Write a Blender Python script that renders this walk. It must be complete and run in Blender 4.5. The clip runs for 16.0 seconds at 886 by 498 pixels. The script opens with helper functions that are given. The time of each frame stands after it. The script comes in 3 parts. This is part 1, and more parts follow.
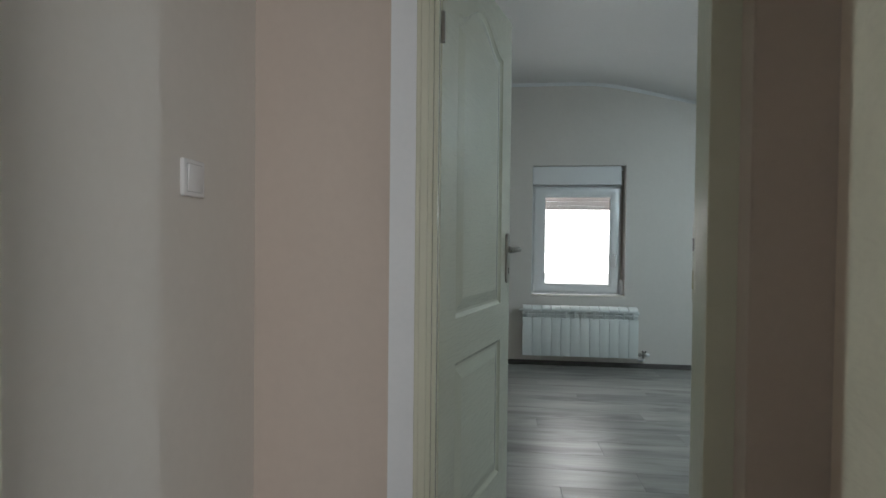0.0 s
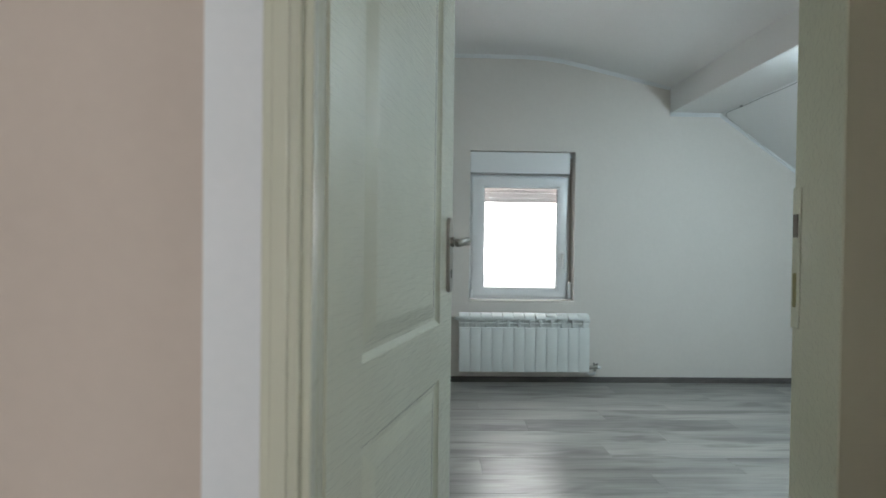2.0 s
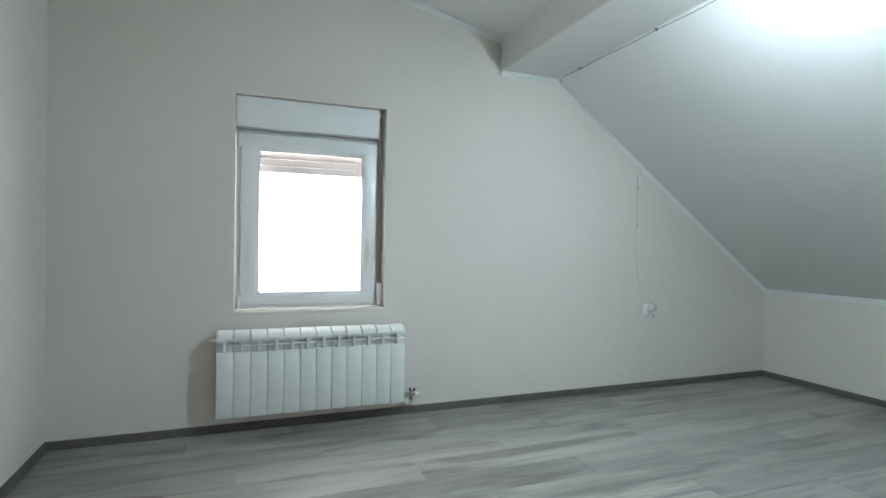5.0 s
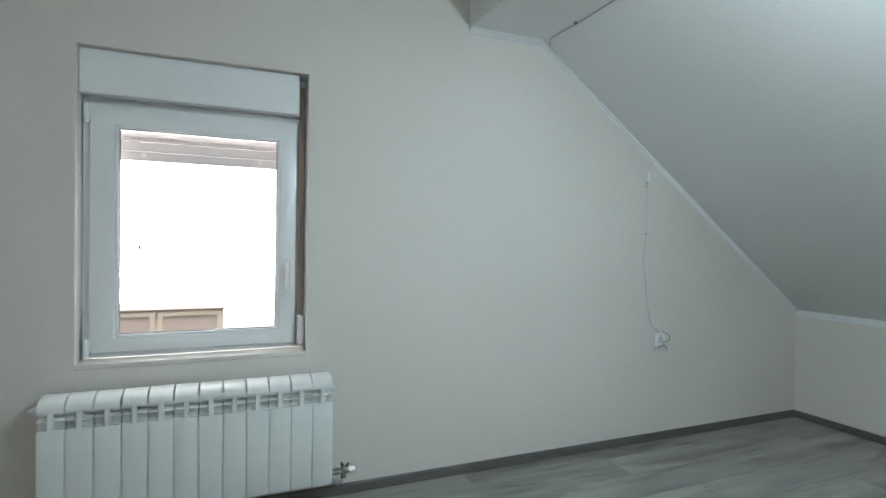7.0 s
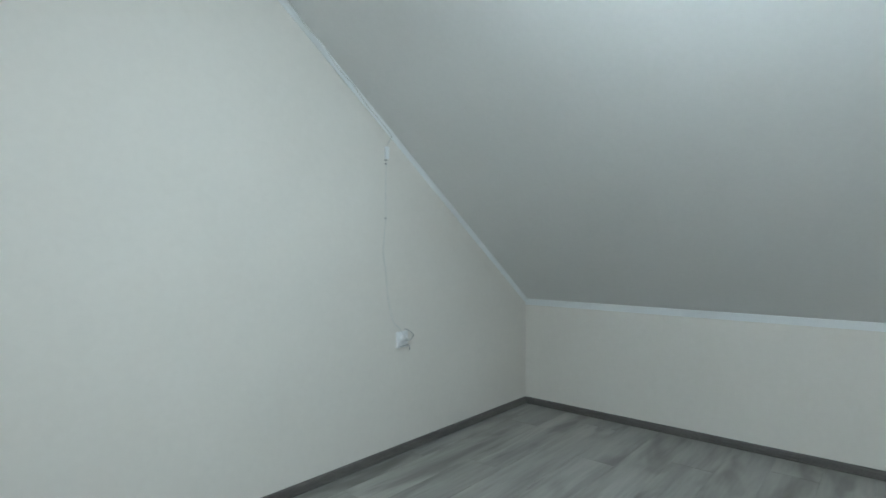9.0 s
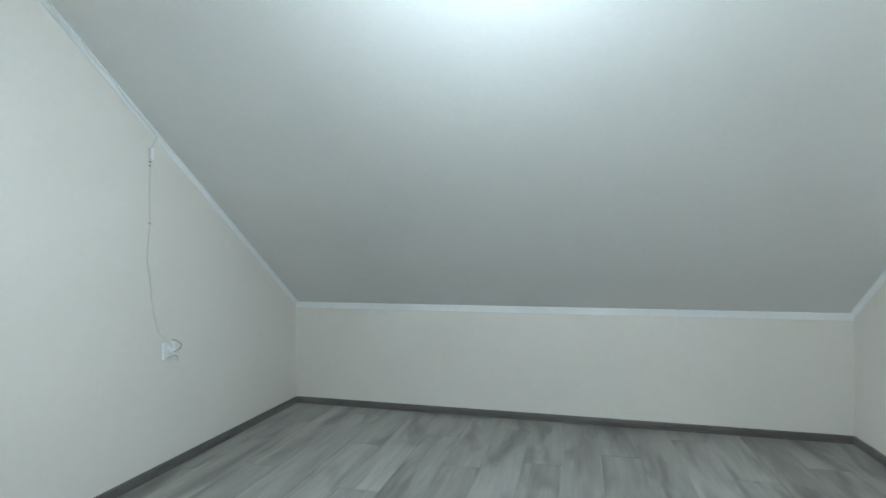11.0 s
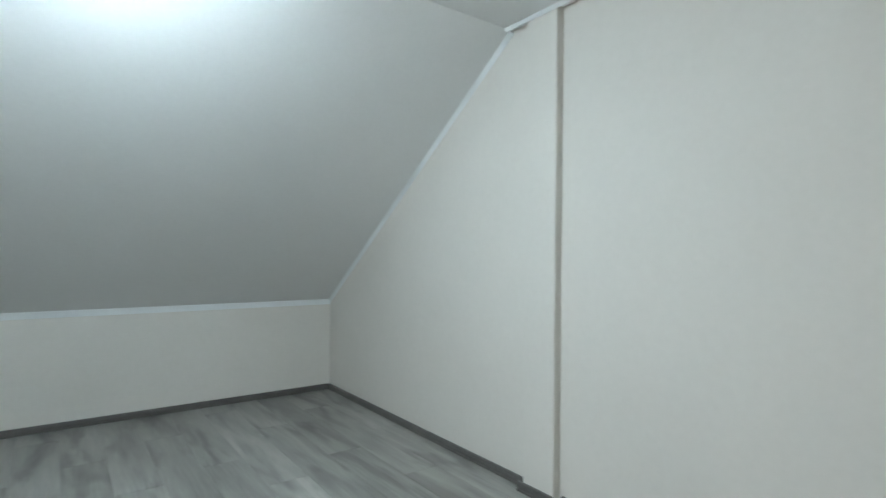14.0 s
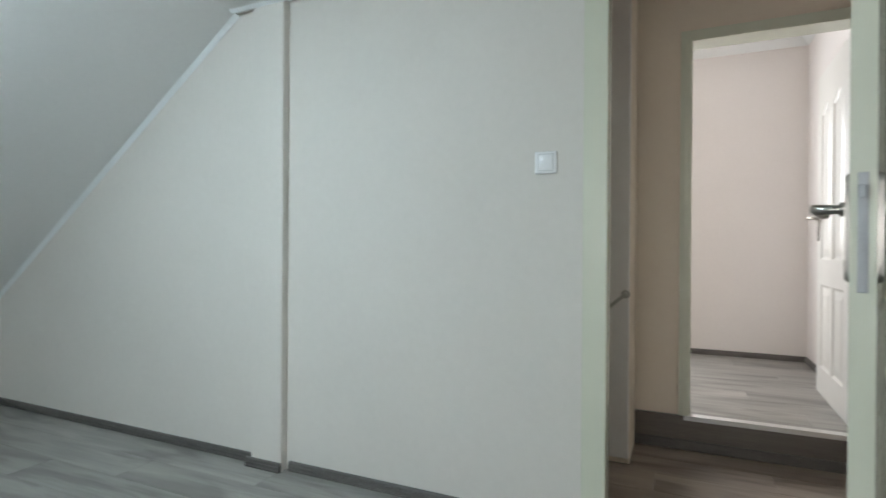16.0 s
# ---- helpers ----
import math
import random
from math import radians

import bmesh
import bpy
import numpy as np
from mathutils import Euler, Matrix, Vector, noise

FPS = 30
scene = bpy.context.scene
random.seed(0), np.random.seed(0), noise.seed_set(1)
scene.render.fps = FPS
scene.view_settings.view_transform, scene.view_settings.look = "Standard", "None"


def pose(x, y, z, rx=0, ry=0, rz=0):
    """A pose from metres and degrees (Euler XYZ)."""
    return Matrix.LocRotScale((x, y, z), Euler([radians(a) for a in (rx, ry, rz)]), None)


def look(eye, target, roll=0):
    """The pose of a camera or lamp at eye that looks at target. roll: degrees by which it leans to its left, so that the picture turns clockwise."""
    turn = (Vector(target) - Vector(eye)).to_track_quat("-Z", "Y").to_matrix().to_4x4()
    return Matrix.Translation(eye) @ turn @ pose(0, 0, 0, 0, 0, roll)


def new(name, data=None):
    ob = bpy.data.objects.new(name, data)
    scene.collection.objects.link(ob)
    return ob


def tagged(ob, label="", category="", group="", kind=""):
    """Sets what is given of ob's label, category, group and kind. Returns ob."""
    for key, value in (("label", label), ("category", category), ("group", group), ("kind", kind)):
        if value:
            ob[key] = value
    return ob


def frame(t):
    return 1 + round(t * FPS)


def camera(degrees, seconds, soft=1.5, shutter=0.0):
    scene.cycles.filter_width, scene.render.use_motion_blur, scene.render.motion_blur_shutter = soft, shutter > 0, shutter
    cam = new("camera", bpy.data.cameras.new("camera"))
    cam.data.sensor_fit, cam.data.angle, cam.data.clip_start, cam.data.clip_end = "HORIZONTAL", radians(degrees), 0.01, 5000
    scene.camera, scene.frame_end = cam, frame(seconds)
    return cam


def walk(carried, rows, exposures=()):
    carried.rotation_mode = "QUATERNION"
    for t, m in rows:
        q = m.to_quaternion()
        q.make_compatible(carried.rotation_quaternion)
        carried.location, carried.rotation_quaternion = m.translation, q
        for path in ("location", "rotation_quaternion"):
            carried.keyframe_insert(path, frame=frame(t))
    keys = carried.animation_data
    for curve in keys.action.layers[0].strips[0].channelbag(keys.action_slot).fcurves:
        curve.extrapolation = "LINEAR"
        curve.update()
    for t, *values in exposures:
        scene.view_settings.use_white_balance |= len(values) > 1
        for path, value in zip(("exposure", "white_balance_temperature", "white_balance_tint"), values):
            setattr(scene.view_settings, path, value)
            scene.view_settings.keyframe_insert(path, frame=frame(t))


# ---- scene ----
cam = camera(80.5, 16.0, soft=1.5, shutter=0.4)
PATH = [
    (0, 0.465, -0.666, 1.146, 89.00, -0.60, 6.14),
    (0.5, 0.430, -0.458, 1.153, 89.09, -0.49, 6.29),
    (1, 0.426, -0.246, 1.120, 89.25, -0.46, 5.85),
    (1.5, 0.423, -0.082, 1.119, 89.23, -0.61, 3.86),
    (2, 0.442, 0.089, 1.108, 89.24, -0.71, -1.55),
    (2.5, 0.513, 0.228, 1.053, 89.20, -0.86, -5.63),
    (3, 0.590, 0.394, 1.009, 89.07, -0.92, -8.33),
    (3.5, 0.600, 0.652, 1.024, 88.91, -1.02, -12.28),
    (4, 0.630, 0.848, 1.054, 88.86, -1.11, -16.67),
    (4.5, 0.706, 1.005, 1.036, 89.21, -1.03, -19.46),
    (7, 1.273, 1.934, 1.137, 89.02, -0.99, -22.72),
    (7.5, 1.393, 2.073, 1.131, 88.74, -1.29, -24.13),
    (8, 1.502, 2.166, 1.120, 89.00, -1.53, -31.11),
    (8.5, 1.580, 2.201, 1.066, 90.23, -0.40, -41.19),
    (9, 1.701, 2.333, 1.016, 90.53, -0.25, -49.49),
    (11.5, 1.345, 2.278, 1.059, 90.37, 0.14, -82.04),
    (12, 1.218, 2.258, 1.086, 89.98, -0.03, -88.81),
    (12.5, 1.100, 2.236, 1.089, 89.99, 0.24, -95.01),
    (13, 0.980, 2.308, 1.054, 90.52, 0.20, -103.30),
    (13.5, 0.964, 2.439, 1.053, 90.63, 0.06, -114.67),
    (14, 0.921, 2.608, 1.073, 90.64, -0.66, -126.54),
    (14.5, 0.892, 2.641, 1.090, 89.97, 0.18, -135.63),
    (15, 0.844, 2.686, 1.080, 89.76, 0.22, -141.62),
    (15.5, 0.820, 2.742, 1.047, 89.98, -0.06, -147.96),
    (16, 0.793, 2.751, 1.030, 89.87, -0.39, -155.68),
]
EXPOSURES = [(0.0, -0.75), (1.0, -0.55), (1.5, -0.4), (2.0, -0.15), (2.5, 0.2), (3.0, 0.32), (3.5, 0.25), (4.5, 0.18), (7.0, 0.02), (8.0, -0.15), (9.2, 0.3), (11.5, 0.5), (12.5, 0.42), (13.5, 0.15), (15.0, 0.14), (16.0, 0.06)]
walk(cam, [(t, pose(*p)) for t, *p in PATH], EXPOSURES)

# ---- light ----
world = bpy.data.worlds.new("overcast")
scene.world = world
world.use_nodes = True
wn = world.node_tree.nodes
sky = wn.new("ShaderNodeTexSky")
sky.sky_type = "NISHITA"
sky.sun_disc = False
sky.sun_elevation, sky.sun_rotation = radians(38), radians(150)
sky.dust_density = 3.0
wn["Background"].inputs["Strength"].default_value = 0.10
world.node_tree.links.new(sky.outputs["Color"], wn["Background"].inputs["Color"])
sun_data = bpy.data.lights.new("sun", "SUN")
sun_data.energy, sun_data.angle, sun_data.color = 5.0, radians(25), (1.0, 0.96, 0.9)
sun = new("sun", sun_data)
sun.matrix_world = look((0, 0, 20), (4, 6, 0))


def window_light(name, eye, target, w, h, power, colour):
    d = bpy.data.lights.new(name, "AREA")
    d.shape, d.size, d.size_y, d.energy, d.color = "RECTANGLE", w, h, power, colour
    ob = new(name, d)
    ob.matrix_world = look(eye, target)
    return ob


window_light("bedroom_window_skylight", (1.17, 4.53, 1.24), (1.17, 0.0, 1.0), 0.70, 0.80, 12, (1.0, 0.99, 0.99))
window_light("second_room_window_skylight", (1.35, -2.16, 1.60), (0.6, 0.0, 1.1), 0.9, 1.0, 39, (0.93, 0.97, 1.0))
LAMP_STRENGTH = 2950.0


# ---- materials ----
def material(name, colour, rough=0.6, metal=0.0, coat=0.0):
    m = bpy.data.materials.new(name)
    m.use_nodes = True
    b = m.node_tree.nodes["Principled BSDF"]
    b.inputs["Base Color"].default_value = (*colour, 1)
    b.inputs["Roughness"].default_value = rough
    b.inputs["Metallic"].default_value = metal
    b.inputs["Coat Weight"].default_value = coat
    return m


def node(m, kind, **values):
    n = m.node_tree.nodes.new(kind)
    for k, v in values.items():
        n.inputs[k].default_value = v
    return n


def link(m, a, b):
    m.node_tree.links.new(a, b)


def varied(m, a, b, scale=3.0, fine=60.0, bump=0.15, bump_scale=120.0, stretch=(1, 1, 1), rough=None, distance=0.002):
    """Two-scale colour variation and fine relief in object space."""
    p = m.node_tree.nodes["Principled BSDF"]
    co = node(m, "ShaderNodeTexCoord")
    mp = node(m, "ShaderNodeMapping", Scale=stretch)
    link(m, co.outputs["Object"], mp.inputs["Vector"])
    n1 = node(m, "ShaderNodeTexNoise", Scale=scale, Detail=5.0, Roughness=0.6)
    n2 = node(m, "ShaderNodeTexNoise", Scale=fine, Detail=3.0)
    n3 = node(m, "ShaderNodeTexNoise", Scale=bump_scale, Detail=4.0)
    for n in (n1, n2, n3):
        link(m, mp.outputs["Vector"], n.inputs["Vector"])
    mix = node(m, "ShaderNodeMath")
    mix.operation = "MULTIPLY_ADD"
    mix.inputs[1].default_value, mix.inputs[2].default_value = 0.35, 0.0
    link(m, n2.outputs["Fac"], mix.inputs[0])
    add = node(m, "ShaderNodeMath")
    add.operation = "MULTIPLY_ADD"
    add.inputs[1].default_value = 0.65
    link(m, n1.outputs["Fac"], add.inputs[0])
    link(m, mix.outputs[0], add.inputs[2])
    ramp = node(m, "ShaderNodeValToRGB")
    ramp.color_ramp.elements[0].position, ramp.color_ramp.elements[1].position = 0.32, 0.68
    ramp.color_ramp.elements[0].color, ramp.color_ramp.elements[1].color = (*a, 1), (*b, 1)
    link(m, add.outputs[0], ramp.inputs["Fac"])
    link(m, ramp.outputs["Color"], p.inputs["Base Color"])
    if rough:
        rr = node(m, "ShaderNodeMapRange")
        rr.inputs["To Min"].default_value, rr.inputs["To Max"].default_value = rough
        link(m, add.outputs[0], rr.inputs["Value"])
        link(m, rr.outputs["Result"], p.inputs["Roughness"])
    bp = node(m, "ShaderNodeBump", Strength=bump, Distance=distance)
    link(m, n3.outputs["Fac"], bp.inputs["Height"])
    link(m, bp.outputs["Normal"], p.inputs["Normal"])
    return m


WALL = varied(material("wall_paint", (0.7, 0.66, 0.6), 0.75), (0.70, 0.66, 0.615), (0.745, 0.705, 0.66), 1.4, 40, 0.12, 160)
BEIGE = varied(material("beige_wall_paint", (0.74, 0.68, 0.62), 0.75), (0.76, 0.655, 0.545), (0.80, 0.695, 0.585), 1.4, 40, 0.12, 160)
PINK_WALL = varied(material("pale_pink_wall_paint", (0.78, 0.74, 0.72), 0.75), (0.78, 0.74, 0.725), (0.82, 0.78, 0.765), 1.4, 40, 0.12, 160)
TAN = varied(material("tan_wall_paint", (0.6, 0.53, 0.48), 0.75), (0.60, 0.515, 0.455), (0.645, 0.555, 0.49), 1.1, 40, 0.12, 160)
CEIL = varied(material("ceiling_paint", (0.8, 0.8, 0.78), 0.48), (0.765, 0.765, 0.76), (0.81, 0.81, 0.805), 1.2, 50, 0.10, 140)
TRIM = varied(material("white_cove", (0.8, 0.82, 0.82), 0.55), (0.80, 0.82, 0.83), (0.85, 0.865, 0.875), 4, 60, 0.05, 90)
WHITE_WALL = varied(material("bluish_white", (0.75, 0.77, 0.78), 0.7), (0.82, 0.85, 0.88), (0.87, 0.89, 0.92), 4, 60, 0.1, 120)


def brushed_gloss(name, a, b):
    """Thick gloss paint: fine strokes along x and a slow waviness under a clear coat."""
    m = material(name, a, 0.45, coat=0.9)
    p = m.node_tree.nodes["Principled BSDF"]
    p.inputs["Coat Roughness"].default_value = 0.08
    co = node(m, "ShaderNodeTexCoord")

    def field(scale, stretch, detail, distort=0.0):
        mp = node(m, "ShaderNodeMapping", Scale=stretch)
        link(m, co.outputs["Object"], mp.inputs["Vector"])
        n = node(m, "ShaderNodeTexNoise", Scale=scale, Detail=detail, Roughness=0.55, Distortion=distort)
        link(m, mp.outputs["Vector"], n.inputs["Vector"])
        return n.outputs["Fac"]

    ramp = node(m, "ShaderNodeValToRGB")
    ramp.color_ramp.elements[0].position, ramp.color_ramp.elements[1].position = 0.32, 0.68
    ramp.color_ramp.elements[0].color, ramp.color_ramp.elements[1].color = (*a, 1), (*b, 1)
    link(m, field(2.0, (1, 1, 1), 4.0), ramp.inputs["Fac"])
    link(m, ramp.outputs["Color"], p.inputs["Base Color"])
    rr = node(m, "ShaderNodeMapRange")
    rr.inputs["To Min"].default_value, rr.inputs["To Max"].default_value = 0.38, 0.52
    link(m, field(18.0, (0.3, 1, 1), 3.0), rr.inputs["Value"])
    link(m, rr.outputs["Result"], p.inputs["Roughness"])
    wave = node(m, "ShaderNodeBump", Strength=0.13, Distance=0.004)
    link(m, field(16.0, (0.7, 1, 0.8), 2.0), wave.inputs["Height"])
    stroke = node(m, "ShaderNodeBump", Strength=0.75, Distance=0.004)
    link(m, field(120.0, (0.12, 1, 1), 2.0, 0.8), stroke.inputs["Height"])
    link(m, wave.outputs["Normal"], stroke.inputs["Normal"])
    link(m, wave.outputs["Normal"], p.inputs["Normal"])
    link(m, stroke.outputs["Normal"], p.inputs["Coat Normal"])
    return m


CREAM = brushed_gloss("cream_gloss_paint", (0.66, 0.665, 0.545), (0.71, 0.715, 0.59))
SLAT = varied(material("beige_shutter_plastic", (0.6, 0.53, 0.5), 0.5), (0.68, 0.61, 0.585), (0.74, 0.67, 0.645), 5, 60, 0.05, 90)
WHITE_DOOR = varied(material("white_door_paint", (0.78, 0.77, 0.74), 0.3), (0.74, 0.73, 0.70), (0.80, 0.79, 0.77), 2, 30, 0.08, 60, (1, 1, 0.3), (0.25, 0.4))
PVC = varied(material("white_pvc", (0.8, 0.81, 0.82), 0.28), (0.84, 0.85, 0.86), (0.88, 0.89, 0.90), 3, 40, 0.02, 80)
PLASTIC = varied(material("white_plastic", (0.82, 0.82, 0.83), 0.3), (0.80, 0.80, 0.81), (0.84, 0.84, 0.85), 6, 80, 0.02, 90)
ENAMEL = varied(material("radiator_enamel", (0.78, 0.81, 0.79), 0.3), (0.75, 0.78, 0.76), (0.81, 0.83, 0.82), 4, 60, 0.04, 120)
GREY = varied(material("grey_seal", (0.2, 0.2, 0.2), 0.7), (0.16, 0.16, 0.16), (0.24, 0.24, 0.23), 8, 80, 0.1, 90)
DARK = varied(material("dark_gap", (0.05, 0.05, 0.05), 0.8), (0.035, 0.035, 0.035), (0.06, 0.06, 0.06), 8, 80, 0.1, 90)
PALE_GREY = varied(material("pale_grey_gap", (0.5, 0.5, 0.5), 0.6), (0.46, 0.46, 0.47), (0.54, 0.54, 0.55), 8, 80, 0.05, 90)
SEAL = varied(material("olive_seal", (0.33, 0.3, 0.14), 0.6), (0.29, 0.265, 0.12), (0.36, 0.33, 0.17), 8, 80, 0.1, 90)
STRAP = varied(material("strap_webbing", (0.28, 0.26, 0.24), 0.85), (0.40, 0.35, 0.31), (0.50, 0.44, 0.39), 30, 300, 0.3, 400)
NICKEL = varied(material("brushed_nickel", (0.55, 0.52, 0.48), 0.3, 1.0), (0.36, 0.34, 0.31), (0.46, 0.44, 0.41), 10, 200, 0.03, 300, (1, 1, 0.2), (0.24, 0.38))
ALU = varied(material("aluminium", (0.75, 0.75, 0.74), 0.35, 1.0), (0.70, 0.70, 0.69), (0.78, 0.78, 0.77), 10, 200, 0.03, 300)
BASE = varied(material("grey_brown_skirting", (0.1, 0.09, 0.085), 0.42), (0.085, 0.077, 0.072), (0.15, 0.138, 0.13), 6, 60, 0.1, 150, (1, 1, 4))
RISER = varied(material("riser_laminate", (0.15, 0.125, 0.11), 0.45), (0.12, 0.10, 0.088), (0.19, 0.165, 0.145), 4, 50, 0.1, 150, (0.4, 1, 6))
CABLE = varied(material("cable_sheath", (0.5, 0.5, 0.48), 0.5), (0.54, 0.54, 0.52), (0.63, 0.63, 0.61), 20, 80, 0.05, 200)
CABLE_DARK = varied(material("grey_cable_sheath", (0.25, 0.25, 0.25), 0.5), (0.21, 0.21, 0.21), (0.29, 0.29, 0.28), 20, 80, 0.05, 200)
# House colours lightened: the glare of overexposed daylight is put into the paint.
FACADE = varied(material("overexposed_facade_render", (0.55, 0.4, 0.34), 0.9), (0.82, 0.77, 0.74), (0.87, 0.82, 0.79), 1, 20, 0.2, 40)
ROOFING = varied(material("overexposed_roof_tile", (0.3, 0.14, 0.1), 0.9), (0.72, 0.62, 0.58), (0.78, 0.68, 0.63), 1, 20, 0.2, 40)
FAR_FRAME = varied(material("overexposed_far_frame", (0.6, 0.5, 0.36), 0.6), (0.84, 0.78, 0.67), (0.88, 0.82, 0.72), 2, 20, 0.1, 40)
FAR_PANE = varied(material("overexposed_far_pane", (0.7, 0.6, 0.58), 0.4), (0.68, 0.59, 0.57), (0.74, 0.64, 0.62), 1, 10, 0.05, 30)
GROUND = varied(material("ground_earth", (0.12, 0.12, 0.09), 0.95), (0.09, 0.095, 0.06), (0.16, 0.15, 0.11), 0.3, 6, 0.3, 20)

GLASS = bpy.data.materials.new("window_glass")
GLASS.use_nodes = True
gb = GLASS.node_tree.nodes["Principled BSDF"]
gb.inputs["Transmission Weight"].default_value = 1.0
gb.inputs["Roughness"].default_value = 0.0
gb.inputs["IOR"].default_value = 1.45


def glow(name, colour, strength):
    m = bpy.data.materials.new(name)
    m.use_nodes = True
    b = m.node_tree.nodes["Principled BSDF"]
    b.inputs["Base Color"].default_value = (*colour, 1)
    b.inputs["Emission Color"].default_value = (*colour, 1)
    b.inputs["Emission Strength"].default_value = strength
    return m


BULB = glow("lit_led_bulb", (0.72, 0.93, 1.03), LAMP_STRENGTH)
SKY_GLOW = glow("overcast_sky", (0.95, 0.98, 1.0), 2.2)


def plank_material(name, warm):
    """Grey limed-oak laminate: streaks along x, dark smudges, a tone of its own for each board."""
    m = material(name, (0.2, 0.2, 0.2), 0.3)
    p = m.node_tree.nodes["Principled BSDF"]
    co = node(m, "ShaderNodeTexCoord")
    info = node(m, "ShaderNodeObjectInfo")
    shift = node(m, "ShaderNodeVectorMath")
    shift.operation = "SCALE"
    comb = node(m, "ShaderNodeCombineXYZ")
    link(m, info.outputs["Random"], comb.inputs[0])
    link(m, info.outputs["Random"], comb.inputs[2])
    shift.inputs["Scale"].default_value = 37.0
    link(m, comb.outputs[0], shift.inputs[0])
    addv = node(m, "ShaderNodeVectorMath")
    link(m, co.outputs["Object"], addv.inputs[0])
    link(m, shift.outputs[0], addv.inputs[1])

    def streak(scale, stretch, detail, distort):
        mp = node(m, "ShaderNodeMapping", Scale=stretch)
        link(m, addv.outputs[0], mp.inputs["Vector"])
        n = node(m, "ShaderNodeTexNoise", Scale=scale, Detail=detail, Roughness=0.62, Distortion=distort)
        link(m, mp.outputs["Vector"], n.inputs["Vector"])
        return n.outputs["Fac"]

    grain = streak(9.0, (0.5, 9.0, 1.0), 8.0, 0.3)
    cloud = streak(1.9, (0.5, 3.4, 1.0), 2.5, 0.3)
    smudge = streak(1.9, (0.8, 3.8, 1.0), 2.0, 0.6)
    r1 = node(m, "ShaderNodeValToRGB")
    e = r1.color_ramp.elements
    e[0].position, e[1].position = 0.34, 0.66
    e[0].color = (0.195 * warm[0], 0.187 * warm[1], 0.174 * warm[2], 1)
    e[1].color = (0.405 * warm[0], 0.392 * warm[1], 0.366 * warm[2], 1)
    k = node(m, "ShaderNodeMath")
    k.operation = "MULTIPLY_ADD"
    k.inputs[1].default_value = 0.64
    link(m, cloud, k.inputs[0])
    g2 = node(m, "ShaderNodeMath")
    g2.operation = "MULTIPLY"
    g2.inputs[1].default_value = 0.36
    link(m, grain, g2.inputs[0])
    link(m, g2.outputs[0], k.inputs[2])
    link(m, k.outputs[0], r1.inputs["Fac"])
    r2 = node(m, "ShaderNodeValToRGB")
    f = r2.color_ramp.elements
    f[0].position, f[1].position = 0.32, 0.50
    f[0].color, f[1].color = (0.52, 0.51, 0.50, 1), (1, 1, 1, 1)
    link(m, smudge, r2.inputs["Fac"])
    mul = node(m, "ShaderNodeMixRGB")
    mul.blend_type = "MULTIPLY"
    mul.inputs["Fac"].default_value = 0.9
    link(m, r1.outputs["Color"], mul.inputs["Color1"])
    link(m, r2.outputs["Color"], mul.inputs["Color2"])
    tone = node(m, "ShaderNodeMapRange")
    tone.inputs["To Min"].default_value, tone.inputs["To Max"].default_value = 0.84, 1.10
    link(m, info.outputs["Random"], tone.inputs["Value"])
    mul2 = node(m, "ShaderNodeVectorMath")
    mul2.operation = "SCALE"
    link(m, mul.outputs["Color"], mul2.inputs[0])
    link(m, tone.outputs["Result"], mul2.inputs["Scale"])
    link(m, mul2.outputs[0], p.inputs["Base Color"])
    rr = node(m, "ShaderNodeMapRange")
    rr.inputs["To Min"].default_value, rr.inputs["To Max"].default_value = 0.24, 0.38
    link(m, grain, rr.inputs["Value"])
    link(m, rr.outputs["Result"], p.inputs["Roughness"])
    bp = node(m, "ShaderNodeBump", Strength=0.12, Distance=0.0015)
    link(m, grain, bp.inputs["Height"])
    link(m, bp.outputs["Normal"], p.inputs["Normal"])
    return m


PLANK = plank_material("grey_oak_laminate", (1.0, 1.0, 1.0))
PLANK_BROWN = plank_material("brown_oak_laminate", (0.98, 0.84, 0.76))


# ---- mesh helpers ----
def box(bm, x0, x1, y0, y1, z0, z1, bevel=0.0, segments=1):
    """A box between two corners, with rounded edges where bevel is given."""
    made = bmesh.ops.create_cube(bm, size=1.0)["verts"]
    for v in made:
        v.co = Vector(((x0 + x1) / 2 + v.co.x * (x1 - x0), (y0 + y1) / 2 + v.co.y * (y1 - y0), (z0 + z1) / 2 + v.co.z * (z1 - z0)))
    if bevel:
        edges = list({e for v in made for e in v.link_edges})
        bmesh.ops.bevel(bm, geom=edges, offset=bevel, segments=segments, profile=0.5, affect="EDGES")
    return bm


def boxes(*rows, bevel=0.0, segments=1):
    bm = bmesh.new()
    for r in rows:
        box(bm, *r, bevel=bevel, segments=segments)
    return bm


def tube(bm, a, b, r0, r1=None, seg=16):
    """A capped cylinder or cone from a to b."""
    a, b = Vector(a), Vector(b)
    d = b - a
    m = Matrix.Translation((a + b) / 2) @ d.to_track_quat("Z", "Y").to_matrix().to_4x4()
    bmesh.ops.create_cone(bm, cap_ends=True, segments=seg, radius1=r0, radius2=r0 if r1 is None else r1, depth=d.length, matrix=m)
    return bm


